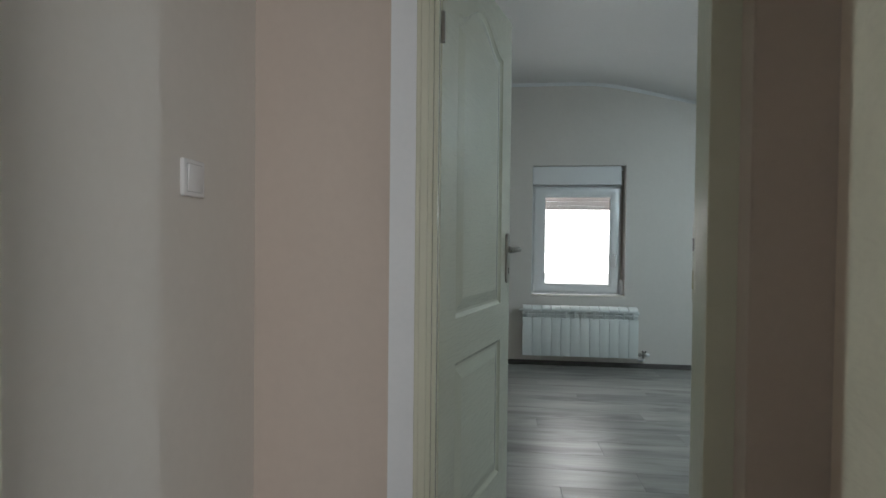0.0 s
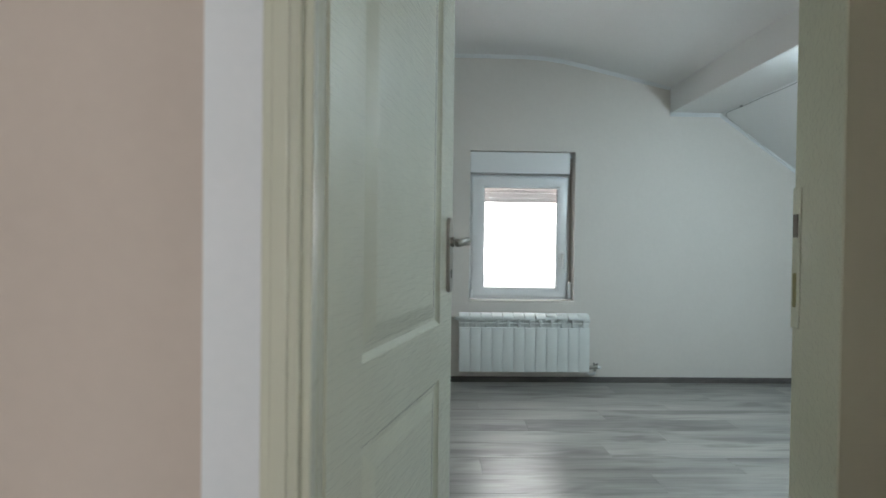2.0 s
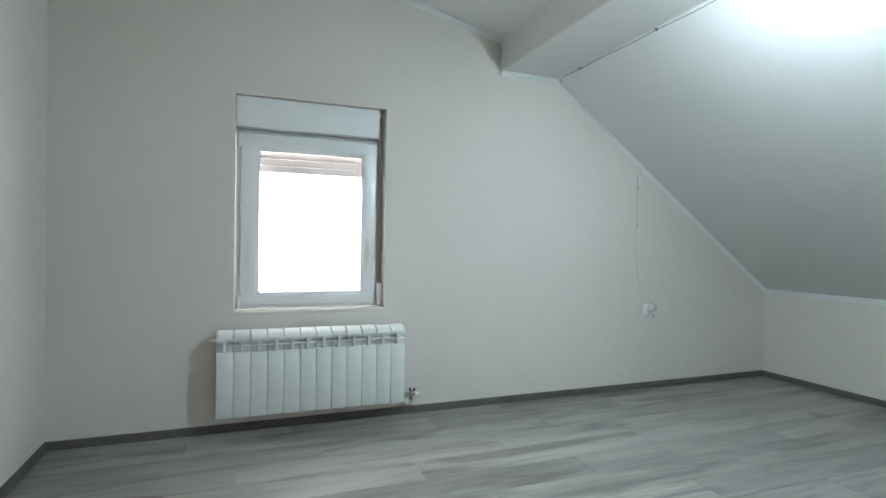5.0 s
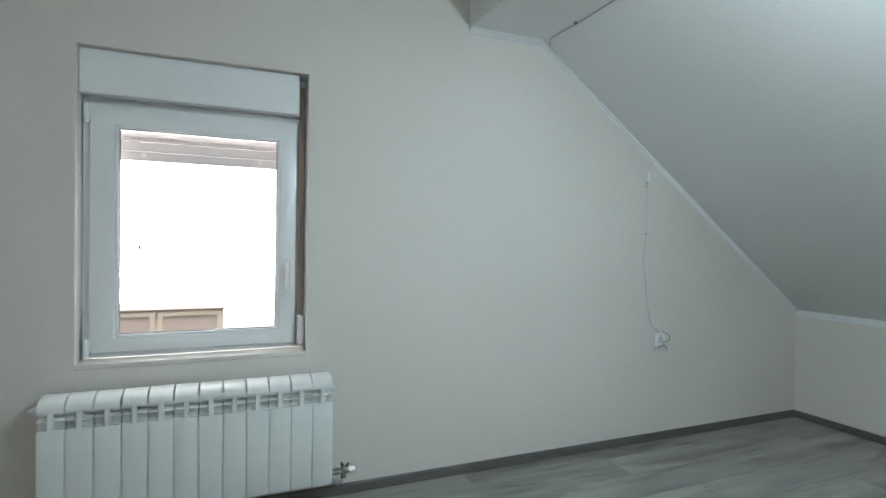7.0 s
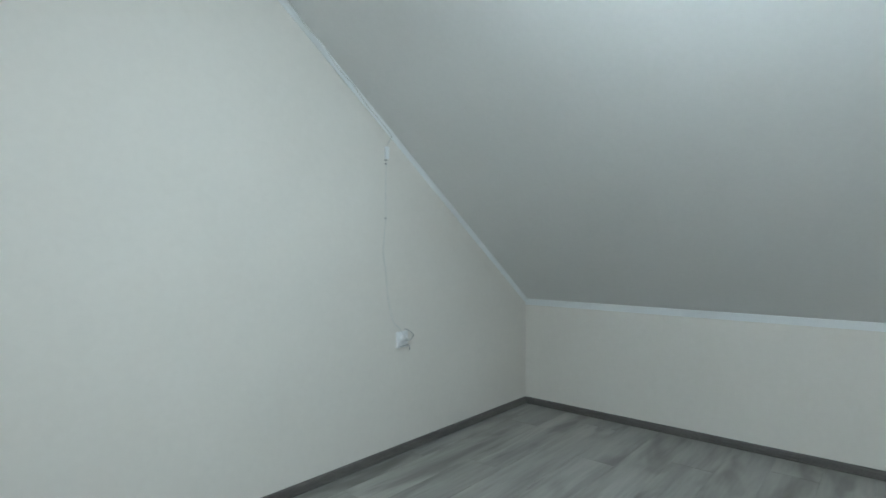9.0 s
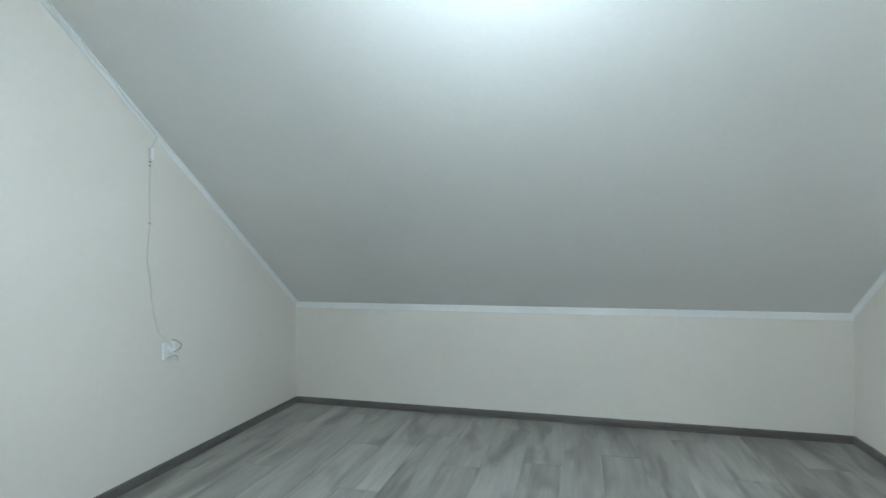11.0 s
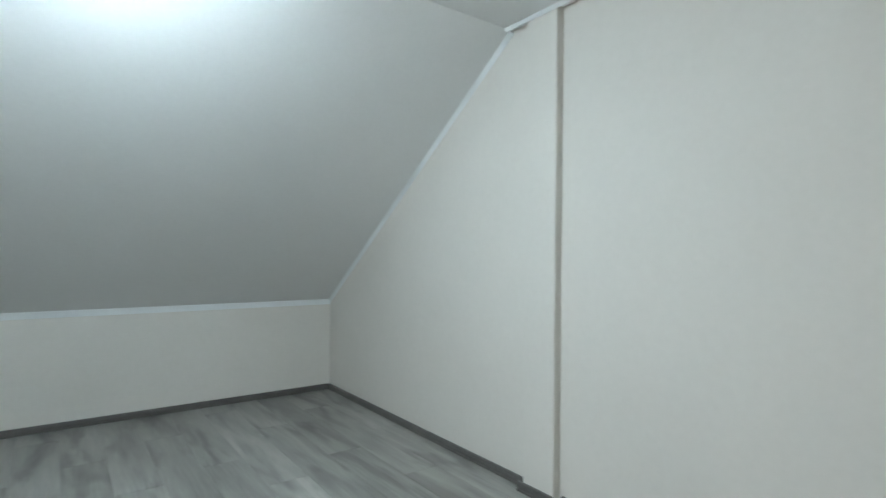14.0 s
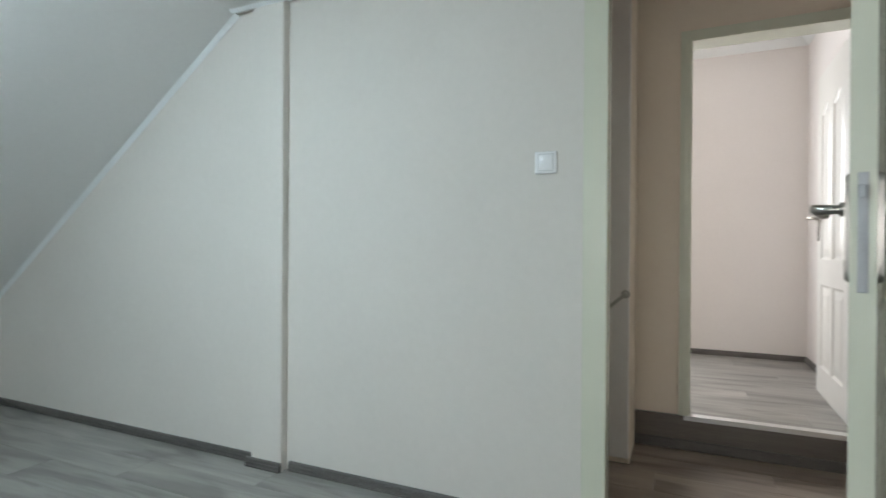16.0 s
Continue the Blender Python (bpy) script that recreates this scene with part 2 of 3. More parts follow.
def sweep(bm, points, radius, seg=8):
    """A round bar along a line of points."""
    rings = []
    pts = [Vector(p) for p in points]
    for i, p in enumerate(pts):
        d = (pts[min(i + 1, len(pts) - 1)] - pts[max(i - 1, 0)]).normalized()
        q = d.to_track_quat("Z", "Y").to_matrix()
        rr = radius[i] if isinstance(radius, (list, tuple)) else radius
        rings.append([bm.verts.new(p + q @ Vector((rr * math.cos(a), rr * math.sin(a), 0))) for a in [2 * math.pi * k / seg for k in range(seg)]])
    for r0, r1 in zip(rings, rings[1:]):
        for k in range(seg):
            bm.faces.new((r0[k], r0[(k + 1) % seg], r1[(k + 1) % seg], r1[k]))
    bm.faces.new(list(reversed(rings[0])))
    bm.faces.new(rings[-1])
    return bm


def smooth_line(points, steps=8):
    """Catmull-Rom through the points."""
    p = [Vector(q) for q in points]
    p = [p[0] * 2 - p[1]] + p + [p[-1] * 2 - p[-2]]
    out = []
    for i in range(1, len(p) - 2):
        for k in range(steps):
            t = k / steps
            out.append(0.5 * (2 * p[i] + (p[i + 1] - p[i - 1]) * t + (2 * p[i - 1] - 5 * p[i] + 4 * p[i + 1] - p[i + 2]) * t * t
                              + (3 * p[i] - p[i - 1] - 3 * p[i + 1] + p[i + 2]) * t ** 3))
    out.append(p[-2])
    return out


def extrude(bm, outline, a, b):
    """A prism: the outline [(u, v), ...] carried from the frame a to the frame b (matrices; u, v are local x and z)."""
    ring0 = [bm.verts.new(a @ Vector((u, 0, v))) for u, v in outline]
    ring1 = [bm.verts.new(b @ Vector((u, 0, v))) for u, v in outline]
    n = len(outline)
    for k in range(n):
        bm.faces.new((ring0[k], ring0[(k + 1) % n], ring1[(k + 1) % n], ring1[k]))
    bm.faces.new(ring0)
    bm.faces.new(list(reversed(ring1)))
    bmesh.ops.recalc_face_normals(bm, faces=bm.faces)
    return bm


def mesh_of(name, bm, mat, smooth=False):
    me = bpy.data.meshes.new(name)
    bm.normal_update()
    bm.to_mesh(me)
    bm.free()
    me.materials.append(mat)
    if smooth:
        for f in me.polygons:
            f.use_smooth = True
        me.set_sharp_from_angle(angle=radians(40))
    return me


def part(name, bm, mat, parent=None, label="", smooth=False):
    ob = new(name, mesh_of(name, bm, mat, smooth))
    if parent:
        ob.parent = parent
    return tagged(ob, label)


def thing(name, m, label, category, group="", kind=""):
    ob = new(name)
    ob.empty_display_size = 0.05
    ob.matrix_world = m
    return tagged(ob, label, category, group, kind)


def setting(name, bm, mat, label, category, smooth=False):
    return tagged(part(name, bm, mat, smooth=smooth), label, category, kind="structure")


# ---- plan ----
LX, KX = -0.084, 4.812          # bedroom: left wall, knee wall
RY, WY = 0.837, 4.24           # door wall, window wall
HY = 0.740                     # landing side of the door wall
ZK = 0.704                     # height of the knee wall
BX0, BX1, BZ = 2.358, 2.763, 2.162   # beam under the roof slope
HX0, HX1 = -0.216, 1.30         # landing
OY0, OY1 = -0.353, -0.233      # wall between landing and second room
UP = 0.172                     # floor of the second room
SX0, SX1, SY0 = -0.10, 2.55, -2.05   # second room
DX0, DX1, DZ = 0.285, 1.018, 2.072     # bedroom door, clear opening
QX0, QX1, QZ = 0.0, 0.738, 2.10      # second room's door
VX0, VX1, VZ0, VZ1 = 0.766, 1.605, 0.629, 1.838  # window opening

# ---- structure ----
setting("wall_window", boxes((LX - 0.15, VX0, WY, WY + 0.3, -0.1, 2.75), (VX1, KX + 0.15, WY, WY + 0.3, -0.1, 2.75),
                             (VX0, VX1, WY, WY + 0.3, -0.1, VZ0), (VX0, VX1, WY, WY + 0.3, VZ1, 2.75)), WALL,
        "matt off-white painted plaster wall with a window opening", "wall")
setting("wall_left", boxes((LX - 0.15, LX, RY, WY, -0.1, 2.75)), WALL, "matt off-white painted plaster side wall", "wall")
setting("wall_knee", boxes((KX, KX + 0.15, RY, WY, -0.1, ZK + 0.03)), WALL, "low off-white knee wall under the roof slope", "wall")
JL, JR = DX0 - 0.03, DX1 + 0.082
setting("wall_door", boxes((HX0 - 0.12, JL, HY, RY, -0.1, 2.75), (JR, KX + 0.15, HY, RY, -0.1, 2.75), (JL, JR, HY, RY, DZ + 0.03, 2.75)), WALL,
        "matt off-white partition wall with the bedroom doorway", "wall")
setting("wall_landing_face", boxes((HX0, JL - 0.001, HY - 0.005, HY, 0.0, 2.6), (JR + 0.001, HX1, HY - 0.005, HY, 0.0, 2.6), (JL - 0.001, JR + 0.001, HY - 0.005, HY, DZ + 0.03, 2.6),
                                   (JR - 0.004, JR, HY - 0.005, RY - 0.036, 0.0, DZ + 0.03)), TAN,
        "tan painted plaster coat on the landing side of the partition", "wall")
setting("pilaster", boxes((2.443, 2.624, RY, RY + 0.042, 0.0, BZ), bevel=0.003), WALL, "shallow off-white plastered pilaster under the beam", "pilaster")
frame_y = lambda y: pose(0, y, 0)
bm = bmesh.new()
curve = [(LX - 0.1, 2.59), (1.15, 2.59)] + [(1.15 + 0.1 * k, 2.59 - 0.0025 * k * k) for k in range(1, 6)] + [(BX0, 2.362), (BX0 + 0.05, 2.35)]
extrude(bm, curve + [(BX0 + 0.05, 2.8), (LX - 0.1, 2.8)], frame_y(RY), frame_y(WY))
setting("ceiling", bm, CEIL, "white plasterboard ceiling bending down to the beam", "ceiling", smooth=True)
setting("ceiling_beam", boxes((BX0, BX1, RY, WY, BZ, 2.75), bevel=0.004), CEIL, "boxed white beam along the roof slope", "beam")
bm = bmesh.new()
sl = (ZK - BZ) / (KX - BX1)
extrude(bm, [(BX1 - 0.02, BZ - 0.02 * sl), (KX + 0.12, ZK + 0.12 * sl), (KX + 0.12, ZK + 0.12 * sl + 0.15), (BX1 - 0.02, BZ - 0.02 * sl + 0.15)], frame_y(RY), frame_y(WY))
setting("ceiling_slope", bm, CEIL, "sloping white plasterboard ceiling under the roof", "ceiling")

# landing and second room
setting("wall_landing_left", boxes((HX0 - 0.12, HX0, OY1, HY, -0.1, 2.75)), WALL, "beige painted side wall of the landing", "wall")
setting("wall_landing_right", boxes((HX1, HX1 + 0.12, OY1, HY, -0.1, 2.75)), BEIGE, "beige painted side wall of the landing", "wall")
PL, PR = QX0 - 0.03, QX1 + 0.03
setting("wall_second_door", boxes((HX0 - 0.12, PL, OY0, OY1, UP, 2.75), (PR, SX1 + 0.12, OY0, OY1, UP, 2.75), (PL, PR, OY0, OY1, QZ + 0.03, 2.75)), BEIGE,
        "beige painted wall with the second room's doorway", "wall")
setting("ceiling_landing", boxes((HX0, HX1, OY1, HY, 2.60, 2.75)), CEIL, "white ceiling of the small landing", "ceiling")
setting("wall_second_far", boxes((SX0 - 0.12, 0.85, SY0 - 0.12, SY0, UP - 0.2, 2.75), (1.85, SX1 + 0.12, SY0 - 0.12, SY0, UP - 0.2, 2.75),
                                 (0.85, 1.85, SY0 - 0.12, SY0, UP - 0.2, 1.05), (0.85, 1.85, SY0 - 0.12, SY0, 2.15, 2.75)), PINK_WALL,
        "off-white wall of the second room with a window opening", "wall")
setting("wall_second_left", boxes((SX0 - 0.12, SX0, SY0, OY0, UP - 0.2, 2.75)), PINK_WALL, "off-white wall of the second room", "wall")
setting("wall_second_right", boxes((SX1, SX1 + 0.12, SY0, OY0, UP - 0.2, 2.75)), PINK_WALL, "off-white wall of the second room", "wall")
setting("ceiling_second", boxes((SX0, SX1, SY0, OY0, 2.66, 2.75)), CEIL, "white ceiling of the second room", "ceiling")

NX = 1.005
setting("wall_boxing", boxes((NX, HX1, OY1, 0.10, 0.0, 2.60), bevel=0.003), BEIGE, "full-height beige boxing beside the second doorway", "wall")

# floors
floor_main = setting("floor", boxes((LX - 0.15, KX + 0.15, RY - 0.097, WY + 0.05, -0.12, -0.012)), GREY, "grey limed-oak laminate floor of the bedroom", "floor")
floor_hall = setting("floor_landing", boxes((HX0, HX1, OY1, HY, -0.12, -0.012)), GREY, "grey-brown laminate floor of the landing", "floor")
floor_up = setting("floor_second", boxes((SX0 - 0.05, SX1 + 0.05, SY0, OY1 - 0.012, 0.0, UP - 0.012)), GREY, "grey laminate floor one step up in the second room", "floor")


def skirting(name, a, b, side, z=0.0, label="dark grey-brown laminate skirting board"):
    """A grooved skirting from a to b (x, y), its face on the given side (unit vector)."""
    a, b, n = Vector((*a, z)), Vector((*b, z)), Vector((*side, 0))
    d = (b - a).normalized()
    m = Matrix((( n.x, d.x, 0, a.x), (n.y, d.y, 0, a.y), (0, 0, 1, a.z), (0, 0, 0, 1)))
    prof = [(0.0, 0.0), (0.017, 0.0), (0.018, 0.008), (0.0150, 0.010), (0.0150, 0.013), (0.016, 0.015), (0.016, 0.025), (0.0135, 0.027), (0.0135, 0.030), (0.0145, 0.032),
            (0.0125, 0.038), (0.008, 0.042), (0.0, 0.042)]
    bm = bmesh.new()
    extrude(bm, prof, m, m @ Matrix.Translation((0, (b - a).length, 0)))
    return setting(name, bm, BASE, label, "skirting board")


skirting("baseboard_window_wall", (LX, WY), (KX, WY), (0, -1))
skirting("baseboard_knee_wall", (KX, WY - 0.0185), (KX, RY + 0.0185), (-1, 0))
skirting("baseboard_left_wall", (LX, RY + 0.0185), (LX, WY - 0.0185), (1, 0))
skirting("baseboard_door_wall", (KX, RY), (2.633, RY), (0, 1))
skirting("baseboard_pilaster", (2.645, RY + 0.042), (2.443, RY + 0.042), (0, 1), label="short skirting board lapping round the pilaster")
skirting("baseboard_switch_wall", (2.426, RY), (1.108, RY), (0, 1))
skirting("baseboard_landing_left", (HX0, OY1 + 0.02), (HX0, HY), (1, 0))
skirting("baseboard_second_far", (SX0, SY0), (SX1, SY0), (0, 1), UP)
skirting("baseboard_second_left", (SX0, SY0 + 0.0185), (SX0, OY0), (1, 0), UP)


def cove(name, a, b, u, v, size=0.036, squash=1.0):
    """A thin white moulding between a and b, reaching along u and v from the corner."""
    a, b, u, v = Vector(a), Vector(b), Vector(u).normalized(), Vector(v).normalized()
    prof = [(0, 0), (size, 0), (size * 0.97, size * 0.12), (size * 0.56, size * 0.46), (size * 0.46, size * 0.56), (size * 0.12, size * 0.97), (0, size)]
    prof = [(p * squash, q) for p, q in prof]
    bm = bmesh.new()
    rings = [[bm.verts.new(p + u * s + v * t) for s, t in prof] for p in (a, b)]
    n = len(prof)
    for k in range(n):
        bm.faces.new((rings[0][k], rings[0][(k + 1) % n], rings[1][(k + 1) % n], rings[1][k]))
    bm.faces.new(rings[0])
    bm.faces.new(list(reversed(rings[1])))
    bmesh.ops.recalc_face_normals(bm, faces=bm.faces)
    return setting(name, bm, TRIM, "narrow white polystyrene cove moulding", "moulding")


SLOPE = Vector((KX - BX1, 0, ZK - BZ)).normalized()
SLOPE_N = Vector((SLOPE.z, 0, -SLOPE.x))
cove("trim_slope_window", (BX1, WY, BZ), (KX, WY, ZK), (0, -1, 0), SLOPE_N, 0.019)
cove("trim_slope_door", (BX1, RY, BZ), (KX, RY, ZK), (0, 1, 0), SLOPE_N, 0.019)
cove("trim_knee", (KX, RY, ZK), (KX, WY, ZK), -SLOPE, (0, 0, -1), 0.034, 0.4)
cove("trim_beam_window", (BX0, WY, BZ), (BX1, WY, BZ), (0, -1, 0), (0, 0, -1), 0.026)
cove("trim_beam_door", (BX0, RY + 0.042, BZ), (BX1, RY + 0.042, BZ), (0, 1, 0), (0, 0, -1), 0.014)
cove("trim_ceiling_window", (LX, WY, 2.59), (1.2, WY, 2.59), (0, -1, 0), (0, 0, -1), 0.024)
cove("trim_ceiling_bend", (1.65, WY, 2.5275), (BX0, WY, 2.366), (0, -1, 0), (-0.25, 0, -1), 0.024)
bend = [(1.2, 2.5894), (1.35, 2.58), (1.5, 2.5594), (1.65, 2.5275)]
for (xa, za), (xb, zb) in zip(bend, bend[1:]):
    cove("trim_ceiling_curve", (xa, WY, za), (xb, WY, zb), (0, -1, 0), (zb - za, 0, xa - xb), 0.024)
cove("trim_second_far", (SX0, SY0, 2.66), (SX1, SY0, 2.66), (0, 1, 0), (0, 0, -1), 0.06)
cove("trim_second_left", (SX0, SY0, 2.66), (SX0, OY0, 2.66), (1, 0, 0), (0, 0, -1), 0.06)

# the step up to the second room
step = setting("step_riser", boxes((HX0, NX, OY1, OY1 + 0.012, 0.0, UP - 0.006)), RISER, "dark grey-brown laminate riser of the single step", "step")
part("lower_strip", boxes((HX0, NX, OY1 + 0.012, OY1 + 0.028, 0.0, 0.05), bevel=0.003), BASE, step, "dark skirting strip at the riser's foot")
part("nosing", boxes((PL, PR, OY1 - 0.03, OY1 + 0.022, UP + 0.0005, UP + 0.004), (PL, PR, OY1 + 0.0185, OY1 + 0.022, UP - 0.02, UP + 0.0005)), ALU, step, "bright aluminium nosing strip")


# ---- windows, doors ----
win = thing("window_1", pose((VX0 + VX1) / 2, WY + 0.1, VZ0), "white plastic single-sash window with roller shutter box", "window", kind="structure")


def wpart(name, bm, mat, parent=win, label="", smooth=False):
    ob = part(name, bm, mat, None, label, smooth)
    ob.parent = parent
    ob.matrix_parent_inverse = parent.matrix_world.inverted() if parent is win else Matrix()
    return ob


bpy.context.view_layer.update()
FY = WY + 0.10
fx0, fx1, fz0, fz1 = VX0 + 0.002, 1.604, 0.650, 1.666


def frame_bars(x0, x1, z0, z1, a0, a1, b0, b1, y0, y1, bevel=0.004):
    """One seamless rectangular frame: outer x0..z1, inner a0..b1, between the planes y0 and y1."""
    bm = bmesh.new()
    outer, inner = ((x0, z0), (x1, z0), (x1, z1), (x0, z1)), ((a0, b0), (a1, b0), (a1, b1), (a0, b1))
    loops = [[bm.verts.new((x, y, z)) for x, z in rim] for rim in (outer, inner) for y in (y0, y1)]
    for u, v in ((0, 1), (1, 3), (3, 2), (2, 0)):
        for k in range(4):
            bm.faces.new((loops[u][k], loops[u][(k + 1) % 4], loops[v][(k + 1) % 4], loops[v][k]))
    bmesh.ops.recalc_face_normals(bm, faces=bm.faces)
    if bevel:
        sharp = [e for e in bm.edges if len(e.link_faces) == 2 and e.calc_face_angle(0) > 0.5]
        bmesh.ops.bevel(bm, geom=sharp, offset=bevel, segments=2, profile=0.5, affect="EDGES")
    return bm


def ring(x0, x1, z0, z1, w, y0, y1, bevel=0.004):
    """A frame of even bar width."""
    return frame_bars(x0, x1, z0, z1, x0 + w, x1 - w, z0 + w, z1 - w, y0, y1, bevel)


wpart("window_frame", ring(fx0, fx1, fz0, fz1, 0.05, FY, FY + 0.07), PVC, label="white plastic outer frame")
sx0, sx1, sz0, sz1 = 0.792, 1.570, 0.672, 1.640
gx0, gx1, gz0, gz1 = 0.880, 1.496, 0.730, 1.566
wpart("sash", frame_bars(sx0, sx1, sz0, sz1, gx0, gx1, gz0, gz1, FY - 0.018, FY + 0.055, 0.006), PVC, label="white plastic opening sash", smooth=True)
wpart("glazing_bead", ring(gx0 - 0.001, gx1 + 0.001, gz0 - 0.001, gz1 + 0.001, 0.012, FY - 0.012, FY + 0.01, 0.003), PVC)
wpart("glazing_seal", ring(gx0 + 0.010, gx1 - 0.010, gz0 + 0.010, gz1 - 0.010, 0.004, FY - 0.004, FY + 0.012, 0.0), GREY, label="thin dark rubber seal")
pane = wpart("pane", boxes((gx0 + 0.004, gx1 - 0.004, FY + 0.012, FY + 0.016, gz0 + 0.004, gz1 - 0.004)), GLASS, label="clear glass pane")
pane.visible_shadow = False
wpart("shutter_box", boxes((VX0 + 0.002, 1.570, WY + 0.035, WY + 0.25, 1.670, VZ1 - 0.001), bevel=0.003, segments=2), PVC, label="white roller shutter box")
wpart("box_filler", boxes((1.571, VX1 - 0.001, FY + 0.01, FY + 0.06, 1.669, VZ1 - 0.002)), PVC, label="white filler strip beside the shutter box")
wpart("shutter_box_seam", boxes((VX0 + 0.002, 1.570, WY + 0.040, WY + 0.09, 1.664, 1.6705)), PALE_GREY, label="grey joint under the shutter box")
for k in range(3):
    z = 1.443 + 0.0405 * k
    wpart("shutter_slat", boxes((gx0 - 0.03, gx1 + 0.03, FY + 0.085, FY + 0.095, z, z + 0.040), bevel=0.004, segments=2), SLAT, label="lowered beige-white shutter slat" if k == 0 else "")
wpart("shutter_slot", boxes(*[(gx0 + 0.012 + 0.0245 * k, gx0 + 0.026 + 0.0245 * k, FY + 0.082, FY + 0.0845, 1.5355, 1.5385) for k in range(24)]), GREY, label="row of dark light slots")
for x in (0.965, 1.42):
    wpart("shutter_stop", tube(bmesh.new(), (x, FY + 0.07, 1.468), (x, FY + 0.084, 1.468), 0.009), PVC)
wpart("window_sill", boxes((VX0 + 0.001, VX1 - 0.001, WY - 0.002, FY, VZ0 + 0.0005, VZ0 + 0.020), bevel=0.004, segments=2), WALL, label="plastered inner sill with a worn front edge")
for z in (0.694, 1.600):
    hb = tube(bmesh.new(), (0.783, FY - 0.026, z - 0.038), (0.783, FY - 0.026, z + 0.038), 0.009, seg=14)
    box(hb, 0.776, 0.800, FY - 0.026, FY - 0.004, z - 0.03, z + 0.03, 0.003)
    wpart("window_hinge", hb, PVC, label="white plastic sash hinge", smooth=True)
hn = boxes((1.518, 1.546, FY - 0.029, FY - 0.018, 0.965, 1.040), bevel=0.006, segments=2)
tube(hn, (1.532, FY - 0.055, 1.012), (1.532, FY - 0.02, 1.012), 0.010)
box(hn, 1.521, 1.543, FY - 0.066, FY - 0.048, 0.905, 1.024, 0.008, 3)
wpart("window_handle", hn, PLASTIC, label="white plastic turn handle", smooth=True)
wpart("shutter_strap", boxes((1.581, 1.599, FY - 0.018, FY - 0.0165, 0.76, 1.80)), STRAP, label="grey-brown webbing strap")
wd = boxes((1.572, 1.603, FY - 0.062, FY - 0.022, 0.664, 0.796), bevel=0.010, segments=3)
wind = wpart("strap_winder", wd, PLASTIC, label="rounded white strap winder", smooth=True)
wpart("glass_smudge", boxes((0.955, 0.966, FY + 0.0105, FY + 0.0115, 1.078, 1.096), bevel=0.0004), GREY, label="small dark drop-shaped mark")


def panel_face(bm, w, h, y, out, panels):
    """One moulded face of a door leaf at the plane y; out is -1 or 1, the way it looks. panels: outlines as lists of (x, z)."""
    rim = [bm.verts.new((x, y, z)) for x, z in ((0, 0), (w, 0), (w, h), (0, h))]
    edges = [bm.edges.new((rim[k], rim[(k + 1) % 4])) for k in range(4)]
    for outline in panels:
        xs, zs = [p[0] for p in outline], [p[1] for p in outline]
        cx, cz, pw, ph = (min(xs) + max(xs)) / 2, (min(zs) + max(zs)) / 2, max(xs) - min(xs), max(zs) - min(zs)
        loops = []
        for inset, depth in ((0, 0), (0.004, 0.004), (0.013, 0.009), (0.022, 0.009), (0.030, 0.007), (0.058, 0.0005), (0.062, 0.0)):
            fx, fz = 1 - 2 * inset / pw, 1 - 2 * inset / ph
            loops.append([bm.verts.new((cx + (x - cx) * fx, y - out * depth, cz + (z - cz) * fz)) for x, z in outline])
        n = len(outline)
        edges += [bm.edges.new((loops[0][k], loops[0][(k + 1) % n])) for k in range(n)]
        for l0, l1 in zip(loops, loops[1:]):
            for k in range(n):
                bm.faces.new((l0[k], l0[(k + 1) % n], l1[(k + 1) % n], l1[k]))
        bm.faces.new(loops[-1])
    bmesh.ops.triangle_fill(bm, use_beauty=True, use_dissolve=False, edges=edges)
    return rim


def arched(x0, x1, z0, z1, rise):
    """A panel outline with a raised curved head."""
    top = [(x1 + (x0 - x1) * k / 16, z1 + rise * 0.5 * (1 - math.cos(2 * math.pi * k / 16))) for k in range(17)]
    return [(x0, z0), (x1, z0)] + top


def leaf_mesh(w, h, t, panels):
    bm = bmesh.new()
    a = panel_face(bm, w, h, 0.0, -1, panels)
    b = panel_face(bm, w, h, t, 1, panels)
    for k in range(4):
        bm.faces.new((a[k], a[(k + 1) % 4], b[(k + 1) % 4], b[k]))
    bmesh.ops.recalc_face_normals(bm, faces=bm.faces)
    return bm


